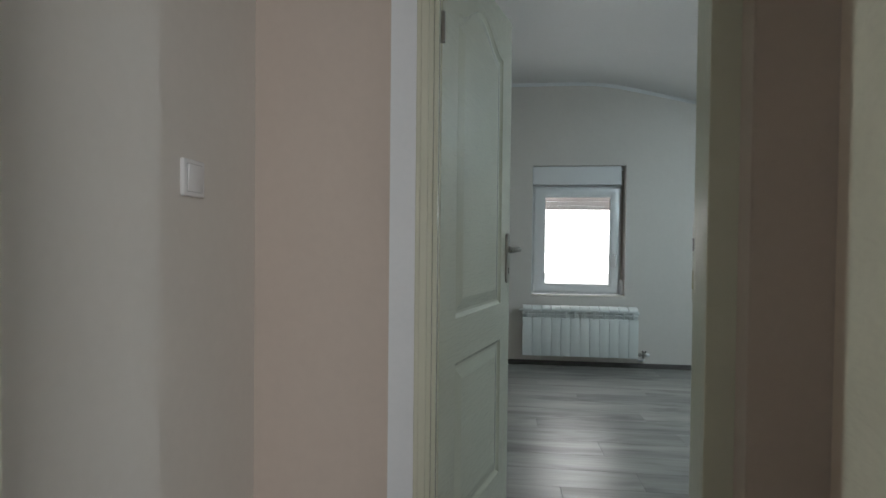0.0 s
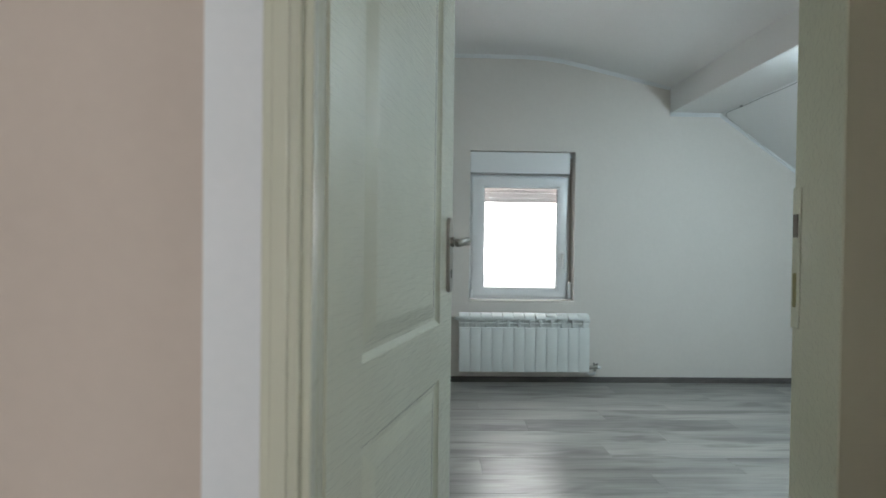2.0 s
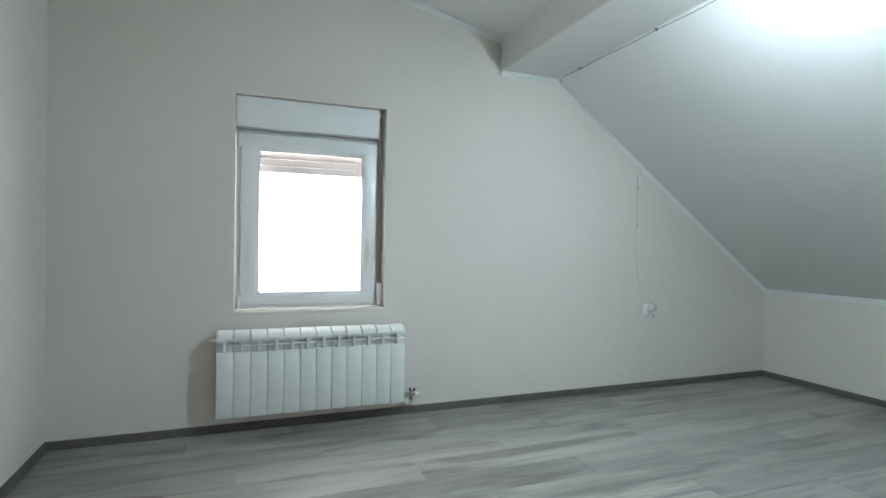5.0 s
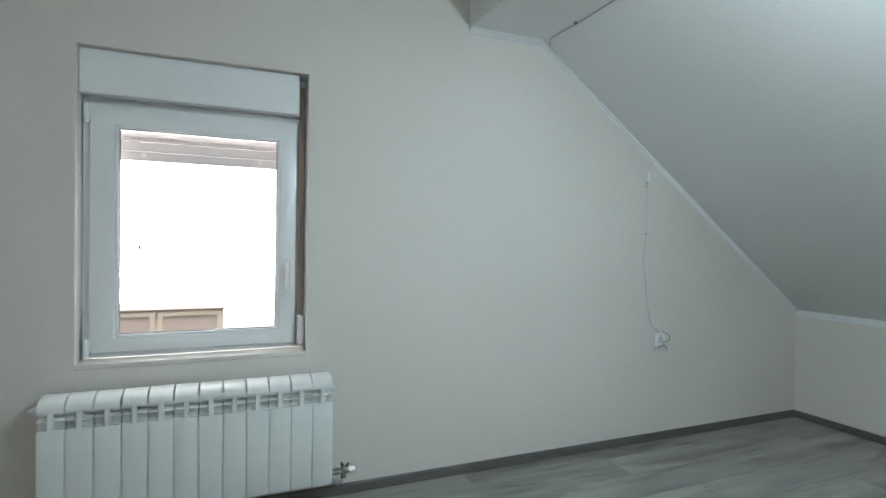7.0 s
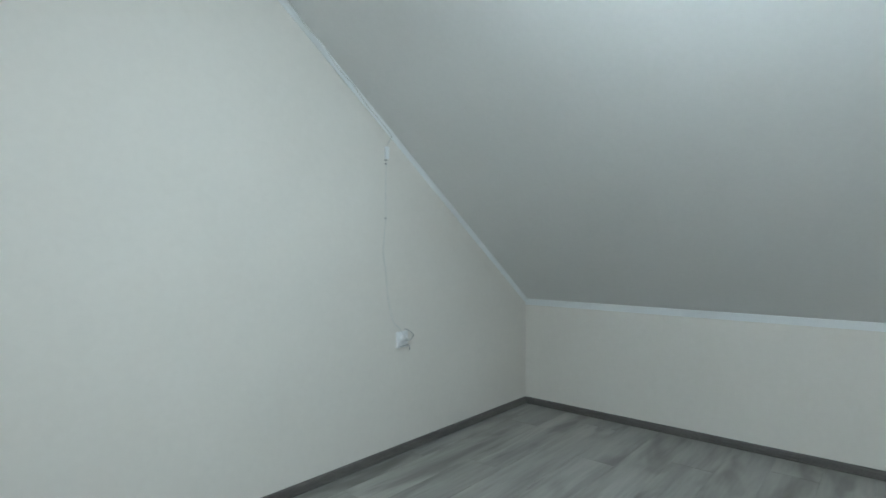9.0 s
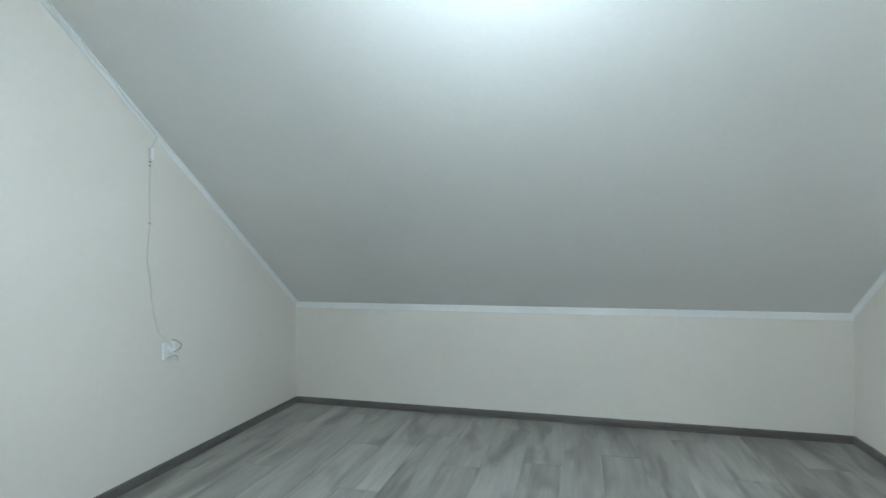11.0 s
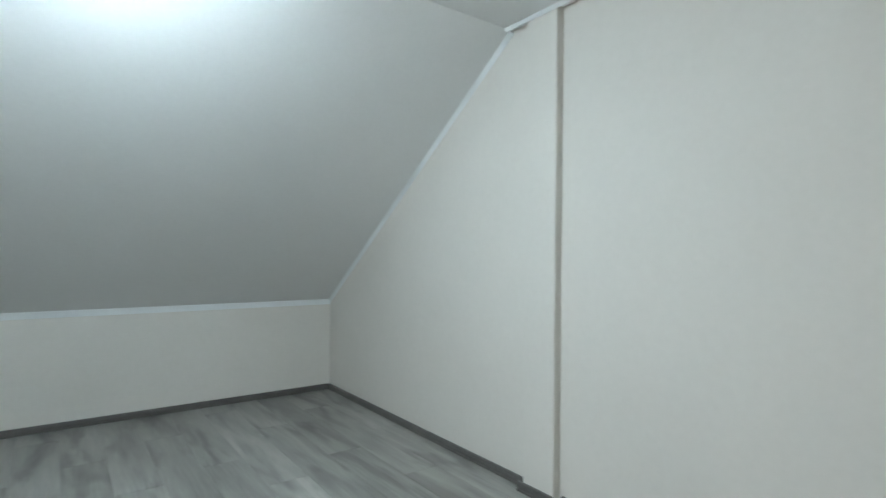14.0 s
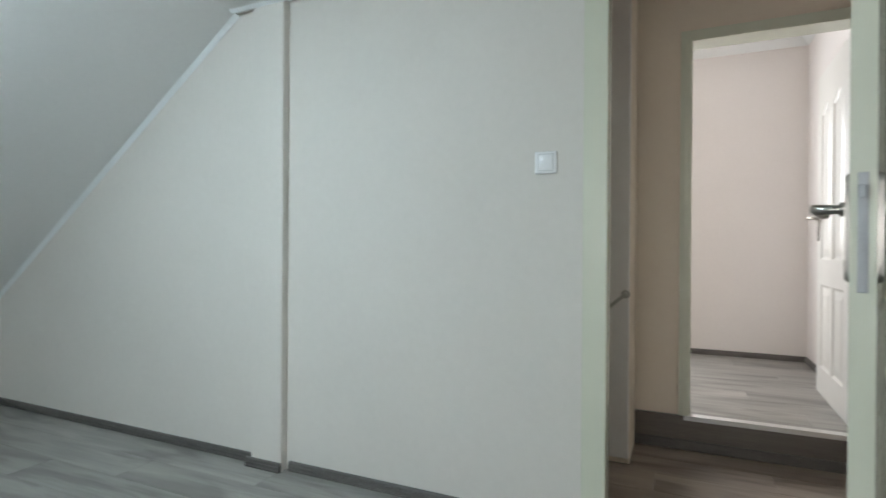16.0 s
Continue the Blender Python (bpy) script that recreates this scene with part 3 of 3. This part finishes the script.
def lever(parent, x, z, y, out, toward, metal):
    """A long-plate lever handle on the face y of a leaf; out: way off the face, toward: way the lever points along x."""
    bm = bmesh.new()
    box(bm, x - 0.021, x + 0.021, min(y, y + out * 0.009), max(y, y + out * 0.009), z - 0.139, z + 0.067)
    bmesh.ops.bevel(bm, geom=[e for e in bm.edges if abs(e.verts[0].co.y - e.verts[1].co.y) > 0.005], offset=0.0195, segments=5, affect="EDGES", profile=0.5)
    bmesh.ops.bevel(bm, geom=[e for e in bm.edges if abs(e.verts[0].co.y - (y + out * 0.009)) < 1e-4 and abs(e.verts[1].co.y - (y + out * 0.009)) < 1e-4], offset=0.003, segments=2, affect="EDGES")
    plate = part("handle_plate", bm, metal, parent, "long rounded brushed-nickel handle plate", smooth=True)
    bm = bmesh.new()
    tube(bm, (x, y + out * 0.008, z), (x, y + out * 0.018, z), 0.014)
    pts = smooth_line([(x, y + out * 0.015, z), (x, y + out * 0.038, z), (x + toward * 0.010, y + out * 0.055, z + 0.001), (x + toward * 0.035, y + out * 0.060, z + 0.003),
                       (x + toward * 0.070, y + out * 0.056, z - 0.001), (x + toward * 0.092, y + out * 0.048, z - 0.006)], 6)
    sweep(bm, pts, [0.0085 + 0.0020 * min(1, i / 10) - (0.003 if i > len(pts) - 3 else 0) for i in range(len(pts))], 12)
    part("lever", bm, metal, plate, "curved lever", smooth=True)
    bm = bmesh.new()
    tube(bm, (x, y + out * 0.0092, z - 0.082), (x, y + out * 0.0100, z - 0.082), 0.006)
    box(bm, x - 0.003, x + 0.003, min(y + out * 0.0092, y + out * 0.0100), max(y + out * 0.0092, y + out * 0.0100), z - 0.100, z - 0.082)
    part("keyhole", bm, DARK, plate, "dark keyhole")
    return plate


# bedroom door, standing open into the room
LEAF_W, LEAF_H = 0.713, 2.045
door = thing("door_1", pose(0.290, 0.884, 0.008, 0, 0, 72.2), "open cream gloss-painted two-panel door with arched upper panel", "door", kind="structure")
part("leaf", leaf_mesh(LEAF_W, LEAF_H, 0.04, [arched(0.125, LEAF_W - 0.115, 0.885, 1.855, 0.095), [(0.125, 0.20), (LEAF_W - 0.115, 0.20), (LEAF_W - 0.115, 0.740), (0.125, 0.740)]]), CREAM, door)
lever(door, LEAF_W - 0.040, 1.101, 0.0, -1, -1, NICKEL)
lever(door, LEAF_W - 0.040, 1.101, 0.04, 1, -1, NICKEL)
lock = part("lock_plate", boxes((LEAF_W, LEAF_W + 0.002, 0.012, 0.028, 0.945, 1.165), bevel=0.001), PALE_GREY, door, "nickel mortice lock faceplate")
part("latch", boxes((LEAF_W + 0.003, LEAF_W + 0.010, 0.014, 0.026, 1.118, 1.142), (LEAF_W + 0.003, LEAF_W + 0.0045, 0.014, 0.026, 1.00, 1.045), bevel=0.002), PALE_GREY, lock)
for z in (0.22, 1.72):
    part("door_hinge", tube(bmesh.new(), (-0.006, -0.004, z), (-0.006, -0.004, z + 0.09), 0.008, seg=12), NICKEL, door, smooth=True)


def door_lining(name, x0, x1, y0, y1, z0, top, width, mat, label, strike=False, stop_y=None, proud=0.012, back=None, slim=False):
    """Lining with a stop and stepped architraves on both sides of the wall."""
    o = thing(name, pose((x0 + x1) / 2, (y0 + y1) / 2, z0), label, "door frame", kind="structure")
    inv = o.matrix_world.inverted()
    full = width

    def own(n, bm, m, l=""):
        bm.transform(inv)
        return part(n, bm, m, o, l)
    for s, xa in ((-1, x0), (1, x1)):
        a, b = (xa - 0.028, xa) if s < 0 else (xa, xa + (0.081 if slim else 0.028))
        own("jamb", boxes((a, b, y1 - 0.035 if slim and s > 0 else y0 - 0.012, y1 + proud, z0, top), bevel=0.002), mat)
        for yy, d in ((y0, -1), (y1, 1)):
            if slim and s > 0 and d < 0:
                continue
            width = full if d > 0 or s > 0 or back is None else back
            p, q = (xa - width, xa - 0.006) if s < 0 else (xa + 0.006, xa + width)
            u, v = (xa - width * 0.72, xa - 0.012) if s < 0 else (xa + 0.012, xa + width * 0.72)
            own("architrave", boxes((p, q, min(yy + d * 0.0125, yy), max(yy + d * 0.0125, yy), z0, top + width), (u, v, min(yy + d * 0.0125, yy + d * 0.021), max(yy + d * 0.0125, yy + d * 0.021), z0, top + width * 0.72), bevel=0.0025, segments=2), mat)
    width = full
    own("head", boxes((x0 - 0.028, x1 + 0.028, y0 - 0.012, y1 + proud, top, top + 0.028), bevel=0.002), mat)
    for yy, d in ((y0, -1), (y1, 1)):
        own("architrave", boxes((x0 - 0.006, x1 + 0.006, min(yy + d * 0.0125, yy), max(yy + d * 0.0125, yy), top + 0.006, top + width), bevel=0.0025, segments=2), mat)
    if stop_y is not None:
        own("stop", boxes((x0, x0 + 0.012, stop_y[0], stop_y[1], z0, top), bevel=0.002), mat)
        if not slim:
            own("stop", boxes((x1 - 0.012, x1, stop_y[0], stop_y[1], z0, top), bevel=0.002), mat)
        own("door_seal", boxes((x0 + 0.001, x0 + 0.011, stop_y[1], stop_y[1] + 0.006, z0, top)), SEAL, "olive rubber door seal")
    if strike:
        own("strike_plate", boxes((x1 - 0.0025, x1 - 0.0005, y1 + 0.046, y1 + 0.0635, 0.98, 1.20), bevel=0.0008), mat, "painted-over strike plate")
        own("strike_hole", boxes((x1 - 0.0042, x1 - 0.0027, y1 + 0.050, y1 + 0.060, 1.122, 1.158)), RISER, "dark latch slot")
        own("strike_hole", boxes((x1 - 0.0042, x1 - 0.0027, y1 + 0.052, y1 + 0.058, 1.013, 1.066)), SEAL, "narrow dark bolt slot")
    return o


bpy.context.view_layer.update()
door_lining("door_frame_1", DX0, DX1, HY, RY, 0.0, DZ, 0.084, CREAM, "cream gloss-painted door lining with stepped architraves", True, (HY + 0.005, HY + 0.045), 0.064, 0.046, True)
# narrow strip, paler and bluer than the wall around it
setting("trim_pale_strip", boxes((0.168, DX0 - 0.0465, HY - 0.009, HY - 0.005, 0.0, 2.6)), WHITE_WALL, "bluish-white strip beside the door frame", "trim")
door_lining("door_frame_2", QX0, QX1, OY0, OY1, UP, QZ, 0.055, CREAM, "cream painted door lining of the second room", False, None)

door2 = thing("door_2", pose(0.002, OY0 - 0.028, UP + 0.006, 0, 0, -91.5), "open white moulded four-panel interior door", "door", kind="structure")
W2, H2 = 0.735, 1.90
rect = lambda x0, x1, z0, z1: [(x0, z0), (x1, z0), (x1, z1), (x0, z1)]
part("leaf", leaf_mesh(W2, H2, 0.04, [arched(0.10, 0.345, 0.80, 1.66, 0.05), arched(0.39, W2 - 0.10, 0.80, 1.66, 0.05), rect(0.10, 0.345, 0.16, 0.65), rect(0.39, W2 - 0.10, 0.16, 0.65)]), WHITE_DOOR, door2)
lever(door2, W2 - 0.045, 1.046, 0.04, 1, -1, NICKEL)

# tall cupboard door on the landing
hatch = thing("cupboard_door", pose(1.155, 0.1005, 0.03), "tall pale pinkish cupboard door with a slanting lever", "cupboard door")
part("panel", boxes((-0.146, 0.135, 0.0, 0.018, 0.0, 2.30), bevel=0.003, segments=2), PINK_WALL, hatch)
bm = bmesh.new()
tube(bm, (-0.130, 0.018, 0.785), (-0.130, 0.026, 0.785), 0.018, 0.020, 20)
sweep(bm, smooth_line([(-0.130, 0.022, 0.785), (-0.130, 0.050, 0.785), (-0.122, 0.058, 0.779), (-0.080, 0.060, 0.742), (-0.020, 0.058, 0.688)], 5), 0.0085, 10)
part("handle", bm, NICKEL, hatch, "slanting metal lever handle", smooth=True)


# ---- radiator ----
RX0, NEL, PITCH = 0.685, 12, 0.0847
rad = thing("radiator", pose(RX0, WY, 0.0), "white aluminium sectional radiator under the window", "radiator")
FRONT, BACK = -0.133, -0.035


def element_bm():
    """One section: flat front, open grille under a rounded cap, a post in the middle and a fin behind."""
    w = PITCH - 0.0042
    bm = bmesh.new()
    box(bm, 0, w, FRONT, FRONT + 0.016, 0.110, 0.453, 0.0045, 2)
    box(bm, w - 0.002, PITCH - 0.0005, FRONT + 0.0065, FRONT + 0.014, 0.114, 0.450)
    box(bm, w * 0.44, w * 0.56, FRONT + 0.016, BACK, 0.115, 0.535, 0.003, 1)
    box(bm, 0.002, w - 0.002, BACK - 0.012, BACK, 0.120, 0.53, 0.003, 1)
    box(bm, w * 0.39, w * 0.61, FRONT + 0.001, FRONT + 0.03, 0.451, 0.517, 0.002, 1)
    box(bm, 0.0, w, FRONT + 0.002, FRONT + 0.026, 0.4815, 0.4870, 0.001, 1)
    box(bm, 0.0, w, FRONT + 0.022, FRONT + 0.026, 0.448, 0.494, 0.001, 1)
    prof = [(FRONT, 0.513), (FRONT - 0.001, 0.524), (FRONT + 0.008, 0.542), (FRONT + 0.035, 0.5575), (FRONT + 0.07, 0.560), (BACK, 0.558), (BACK, 0.548), (FRONT + 0.06, 0.548), (FRONT + 0.022, 0.534), (FRONT + 0.014, 0.513)]
    r0 = [bm.verts.new((0.001, y, z)) for y, z in prof]
    r1 = [bm.verts.new((w - 0.001, y, z)) for y, z in prof]
    for k in range(len(prof)):
        bm.faces.new((r0[k], r0[(k + 1) % len(prof)], r1[(k + 1) % len(prof)], r1[k]))
    bm.faces.new(r0)
    bm.faces.new(list(reversed(r1)))
    bmesh.ops.recalc_face_normals(bm, faces=bm.faces)
    return bm


element_mesh = mesh_of("element", element_bm(), ENAMEL, True)
for k in range(NEL):
    e = new("element", element_mesh)
    e.parent = rad
    e.location = (k * PITCH, 0, 0)
bm = bmesh.new()
for z in (0.135, 0.500):
    tube(bm, (0.004, -0.084, z), (NEL * PITCH - 0.006, -0.084, z), 0.020, seg=14)
part("manifold", bm, ENAMEL, rad, smooth=True)
bm = bmesh.new()
tube(bm, (-0.022, -0.084, 0.515), (0.004, -0.084, 0.515), 0.014, seg=8)
tube(bm, (-0.034, -0.084, 0.515), (-0.020, -0.084, 0.515), 0.008, seg=12)
part("air_vent", bm, ENAMEL, rad, "white air vent plug")
bm = bmesh.new()
tube(bm, (NEL * PITCH - 0.008, -0.090, 0.503), (NEL * PITCH + 0.006, -0.090, 0.503), 0.017, seg=8)
tube(bm, (NEL * PITCH + 0.006, -0.090, 0.503), (NEL * PITCH + 0.013, -0.090, 0.503), 0.012, 0.009, seg=14)
part("end_plug", bm, ENAMEL, rad, "white end plug", smooth=True)
end = NEL * PITCH
VZ = 0.137
bm = bmesh.new()
tube(bm, (end - 0.006, -0.084, VZ), (end + 0.022, -0.084, VZ), 0.014, seg=8)
tube(bm, (end + 0.018, -0.084, VZ), (end + 0.034, -0.084, VZ), 0.017, seg=6)
tube(bm, (end + 0.030, -0.084, VZ), (end + 0.078, -0.084, VZ), 0.012, seg=14)
tube(bm, (end + 0.056, -0.084, VZ + 0.022), (end + 0.056, -0.084, VZ - 0.030), 0.012, seg=14)
tube(bm, (end + 0.056, -0.108, VZ + 0.006), (end + 0.056, -0.064, VZ + 0.006), 0.010, seg=8)
valve = part("valve", bm, NICKEL, rad, "nickel-plated lockshield valve", smooth=True)
bm = bmesh.new()
tube(bm, (end + 0.078, -0.084, VZ), (end + 0.104, -0.084, VZ), 0.015, 0.013, 14)
part("valve_cap", bm, PLASTIC, valve, "white plastic valve cap", smooth=True)
bm = bmesh.new()
tube(bm, (end + 0.052, -0.084, VZ + 0.022), (end + 0.046, -0.088, VZ + 0.036), 0.006, seg=8)
tube(bm, (end + 0.066, -0.088, VZ + 0.018), (end + 0.076, -0.092, VZ + 0.034), 0.005, seg=8)
part("valve_key", bm, DARK, valve, "small black valve keys")
bm = bmesh.new()
sweep(bm, smooth_line([(end + 0.056, -0.084, VZ - 0.025), (end + 0.054, -0.080, VZ - 0.050), (end + 0.036, -0.050, 0.072), (end + 0.030, -0.012, 0.070), (end + 0.030, 0.0, 0.070)], 5), 0.009, 10)
part("pipe", bm, PVC, valve, "white supply pipe into the wall", smooth=True)
for x in (0.16, 0.84):
    part("bracket", boxes((x, x + 0.03, BACK, 0.0, 0.46, 0.475), (x, x + 0.03, -0.004, 0.0, 0.42, 0.50)), ENAMEL, rad)


# ---- switches, sockets, cable, lamp ----
def plate(name, m, label, category, w=0.082, h=0.082):
    o = thing(name, m, label, category)
    part("cover", boxes((-w / 2, w / 2, -0.010, 0.0, -h / 2, h / 2), bevel=0.004, segments=3), PLASTIC, o, smooth=True)
    return o


def light_switch(m, label, upright=True):
    o = plate("light_switch", m, label, "light switch")
    bm = boxes((-0.027, 0.027, -0.0135, -0.0095, -0.029, 0.029), bevel=0.002, segments=2)
    for v in bm.verts:
        if v.co.y < -0.011:
            v.co.y -= 0.0025 * (v.co.z / 0.029 if upright else v.co.x / 0.027)
    part("rocker", bm, PLASTIC, o, smooth=True)
    part("rocker_gap", ring(-0.029, 0.029, -0.031, 0.031, 0.0014, -0.0106, -0.0096, 0.0), PALE_GREY, o, "thin grey gap round the rocker")
    return o


light_switch(pose(HX0, 0.428, 1.276, 0, 0, 90), "white square rocker light switch on the landing wall")["group"] = "light switches"
light_switch(pose(1.243, RY, 1.346, 0, 0, 180), "white square rocker light switch beside the bedroom door", False)["group"] = "light switches"


def socket(m, label):
    o = plate("power_socket", m, label, "power socket")
    bm = bmesh.new()
    tube(bm, (0, -0.0100, 0), (0, -0.0106, 0), 0.0225, seg=24)
    well = part("well", bm, PLASTIC, o, "recessed round socket well")
    for x in (-0.0095, 0.0095):
        part("pin_hole", tube(bmesh.new(), (x, -0.0104, 0), (x, -0.0114, 0), 0.003, seg=10), DARK, well)
    return o


socket(pose(LX, 3.457, 0.579, 0, 0, 90), "white power socket low on the side wall")
socket(pose(3.606, WY, 0.578), "white power socket with a lamp cable plugged in")
plug = thing("lamp_plug", pose(3.606, WY - 0.0118, 0.582), "white plug with loose grey lead in the wall socket", "plug")
bm = bmesh.new()
tube(bm, (0, 0, 0), (0, -0.018, 0), 0.017, 0.015, 18)
tube(bm, (0, -0.018, 0), (0, -0.030, 0.006), 0.009, 0.005, 12)
part("body", bm, PLASTIC, plug, smooth=True)
bm = bmesh.new()
sweep(bm, smooth_line([(0.0, -0.020, -0.010), (0.020, -0.030, -0.004), (0.050, -0.022, 0.008), (0.060, -0.012, 0.020), (0.030, -0.012, 0.040), (0.0, -0.014, 0.050)], 6), 0.0022, 8)
sweep(bm, smooth_line([(-0.030, -0.012, -0.036), (0.0, -0.022, -0.030), (0.025, -0.020, -0.036), (0.035, -0.014, -0.060)], 6), 0.0022, 8)
part("lead", bm, CABLE_DARK, plug, "loose grey lead", smooth=True)

CREASE_Y = 2.50
cable = thing("lamp_cable", pose(3.49, WY, 0.6), "thin cable clipped up the wall and along the roof slope", "cable")
inv = Matrix.Translation((-3.49, -WY, -0.6))


def cpart(name, bm, mat, label=""):
    bm.transform(inv)
    return part(name, bm, mat, cable, label, smooth=True)


pts = [(3.600, WY - 0.038, 0.592), (3.575, WY - 0.016, 0.640), (3.547, WY - 0.006, 0.668), (3.522, WY - 0.004, 0.74), (3.500, WY - 0.004, 0.84), (3.492, WY - 0.004, 0.93), (3.474, WY - 0.004, 1.02), (3.480, WY - 0.004, 1.10)]
cpart("flex", sweep(bmesh.new(), smooth_line(pts, 6), 0.0020, 8), CABLE)
cpart("flex_upper", sweep(bmesh.new(), smooth_line([(3.480, WY - 0.004, 1.10), (3.489, WY - 0.004, 1.19), (3.487, WY - 0.004, 1.33), (3.489, WY - 0.006, 1.48)], 6), 0.0016, 8), CABLE, "white run of the cable")
cpart("inline_switch", boxes((3.479, 3.499, WY - 0.020, WY - 0.002, 1.485, 1.548), bevel=0.006, segments=3), PLASTIC, "small white in-line switch")
for z in (1.192, 1.462, 1.480):
    cpart("clip", boxes((3.482, 3.496, WY - 0.007, WY, z - 0.003, z + 0.003), bevel=0.002), CABLE_DARK)
along = []
for k in range(15):
    f = k / 14
    q = Vector((3.49, WY - 0.040, 1.595)).lerp(Vector((BX1 + 0.03, WY - 0.040, BZ - 0.028)), f)
    along.append(q + Vector((0, 0.003 * math.sin(k * 2.1), 0.006 * math.sin(k * 1.7))))
cpart("flex_slope", sweep(bmesh.new(), smooth_line([(3.489, WY - 0.014, 1.548), (3.490, WY - 0.03, 1.58)] + along, 4), 0.0019, 8), CABLE)
crease = [(BX1 + 0.03, WY - 0.040, BZ - 0.028)] + [(BX1 + 0.006, WY - 0.10 - 0.21 * k, BZ - 0.010 - 0.004 * (k % 2)) for k in range(8)] + [(BX1 - 0.03, CREASE_Y + 0.01, BZ - 0.008), (2.51, CREASE_Y, BZ - 0.008)]
cpart("flex_crease", sweep(bmesh.new(), smooth_line(crease, 5), 0.0022, 8), CABLE_DARK)
for y in (3.95, 3.30, 2.75):
    cpart("clip", boxes((BX1 - 0.006, BX1 + 0.014, y, y + 0.010, BZ - 0.015, BZ - 0.003), bevel=0.002), CABLE_DARK)

lamp = thing("ceiling_lamp", pose(2.47, CREASE_Y, BZ - 0.0005), "lit cool-white LED bulb in a plain holder under the beam", "lamp")
part("rose", tube(bmesh.new(), (0, 0, 0.0), (0, 0, -0.022), 0.042, 0.036, 24), PLASTIC, lamp, smooth=True)
part("holder", tube(bmesh.new(), (0, 0, -0.022), (0, 0, -0.055), 0.020, 0.018, 20), PLASTIC, lamp, smooth=True)
bm = bmesh.new()
sweep(bm, [(0, 0, -0.045), (0, 0, -0.055), (0, 0, -0.070), (0, 0, -0.086), (0, 0, -0.104)], [0.019, 0.021, 0.029, 0.0354, 0.0354], 24)
part("bulb_base", bm, PLASTIC, lamp, "white plastic heat-sink collar of the bulb", smooth=True)
bm = bmesh.new()
bmesh.ops.create_uvsphere(bm, u_segments=24, v_segments=16, radius=0.0345, matrix=pose(0, 0, -0.090))
bmesh.ops.delete(bm, geom=[v for v in bm.verts if v.co.z > -0.1025], context="VERTS")
part("bulb", bm, BULB, lamp, "glowing round bulb", smooth=True)


# ---- outside ----
tagged(part("ground", boxes((-200, 200, 4.8, 300, -9.2, -9.0)), GROUND), "flat ground far below the attic window", "ground", kind="structure")
tagged(part("backdrop", boxes((-90, 90, 51, 51.1, -9.0, 70)), SKY_GLOW), "bright white overcast sky", "sky", kind="structure")
# Wall, roof, frames and panes carry the washed-out glare in their colours.
house = thing("house", pose(0.6, 15.0, -9.0), "rendered neighbouring house with cream-framed windows, daylight glare put into its pale colours", "house")
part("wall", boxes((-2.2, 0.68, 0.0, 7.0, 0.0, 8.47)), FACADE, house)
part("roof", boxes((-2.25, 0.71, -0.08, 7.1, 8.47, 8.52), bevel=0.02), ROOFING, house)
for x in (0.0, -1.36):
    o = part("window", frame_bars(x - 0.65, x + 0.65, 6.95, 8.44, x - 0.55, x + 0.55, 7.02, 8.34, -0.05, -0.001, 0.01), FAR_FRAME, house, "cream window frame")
    part("pane", boxes((x - 0.55, x + 0.55, -0.02, -0.002, 7.02, 8.34)), FAR_PANE, o, "dull reddish window pane, lightened for glare")


# ---- floor boards ----
def plank_mesh(length, width, z):
    """One laminate board with tiny bevelled long edges."""
    bm = bmesh.new()
    c = 0.0012
    lo = [bm.verts.new(p) for p in ((0, 0, z - 0.011), (length, 0, z - 0.011), (length, width, z - 0.011), (0, width, z - 0.011))]
    mid = [bm.verts.new(p) for p in ((0, 0, z - c), (length, 0, z - c), (length, width, z - c), (0, width, z - c))]
    hi = [bm.verts.new(p) for p in ((c, c, z), (length - c, c, z), (length - c, width - c, z), (c, width - c, z))]
    for r0, r1 in ((lo, mid), (mid, hi)):
        for k in range(4):
            bm.faces.new((r0[k], r0[(k + 1) % 4], r1[(k + 1) % 4], r1[k]))
    bm.faces.new(hi)
    bm.faces.new(list(reversed(lo)))
    return bm


plank_cache = {}


def lay(parent, x0, x1, y0, y1, z, seed, mat, width=0.193, length=1.29):
    rng = random.Random(seed)
    y, row = y0, 0
    while y < y1 - 0.004:
        w = min(width, y1 - y)
        x = x0
        first = length * ((0.37 * row + rng.uniform(-0.06, 0.06)) % 0.92 + 0.08)
        while x < x1 - 0.004:
            l = min(first if x == x0 else length, x1 - x)
            key = (round(l, 3), round(w, 3), mat.name)
            if key not in plank_cache:
                plank_cache[key] = mesh_of("plank", plank_mesh(l - 0.0006, w - 0.0006, 0.0), mat)
            o = new("plank", plank_cache[key])
            o.parent = parent
            o.location = (x, y, z)
            x += max(l, 0.01)
        y += max(w, 0.01)
        row += 1


lay(floor_main, LX, KX, RY, WY, 0.0, 3, PLANK)
lay(floor_hall, HX0, HX1, OY1, RY, 0.0, 5, PLANK_BROWN)
lay(floor_up, SX0, SX1, SY0, OY1 - 0.012, UP, 7, PLANK)
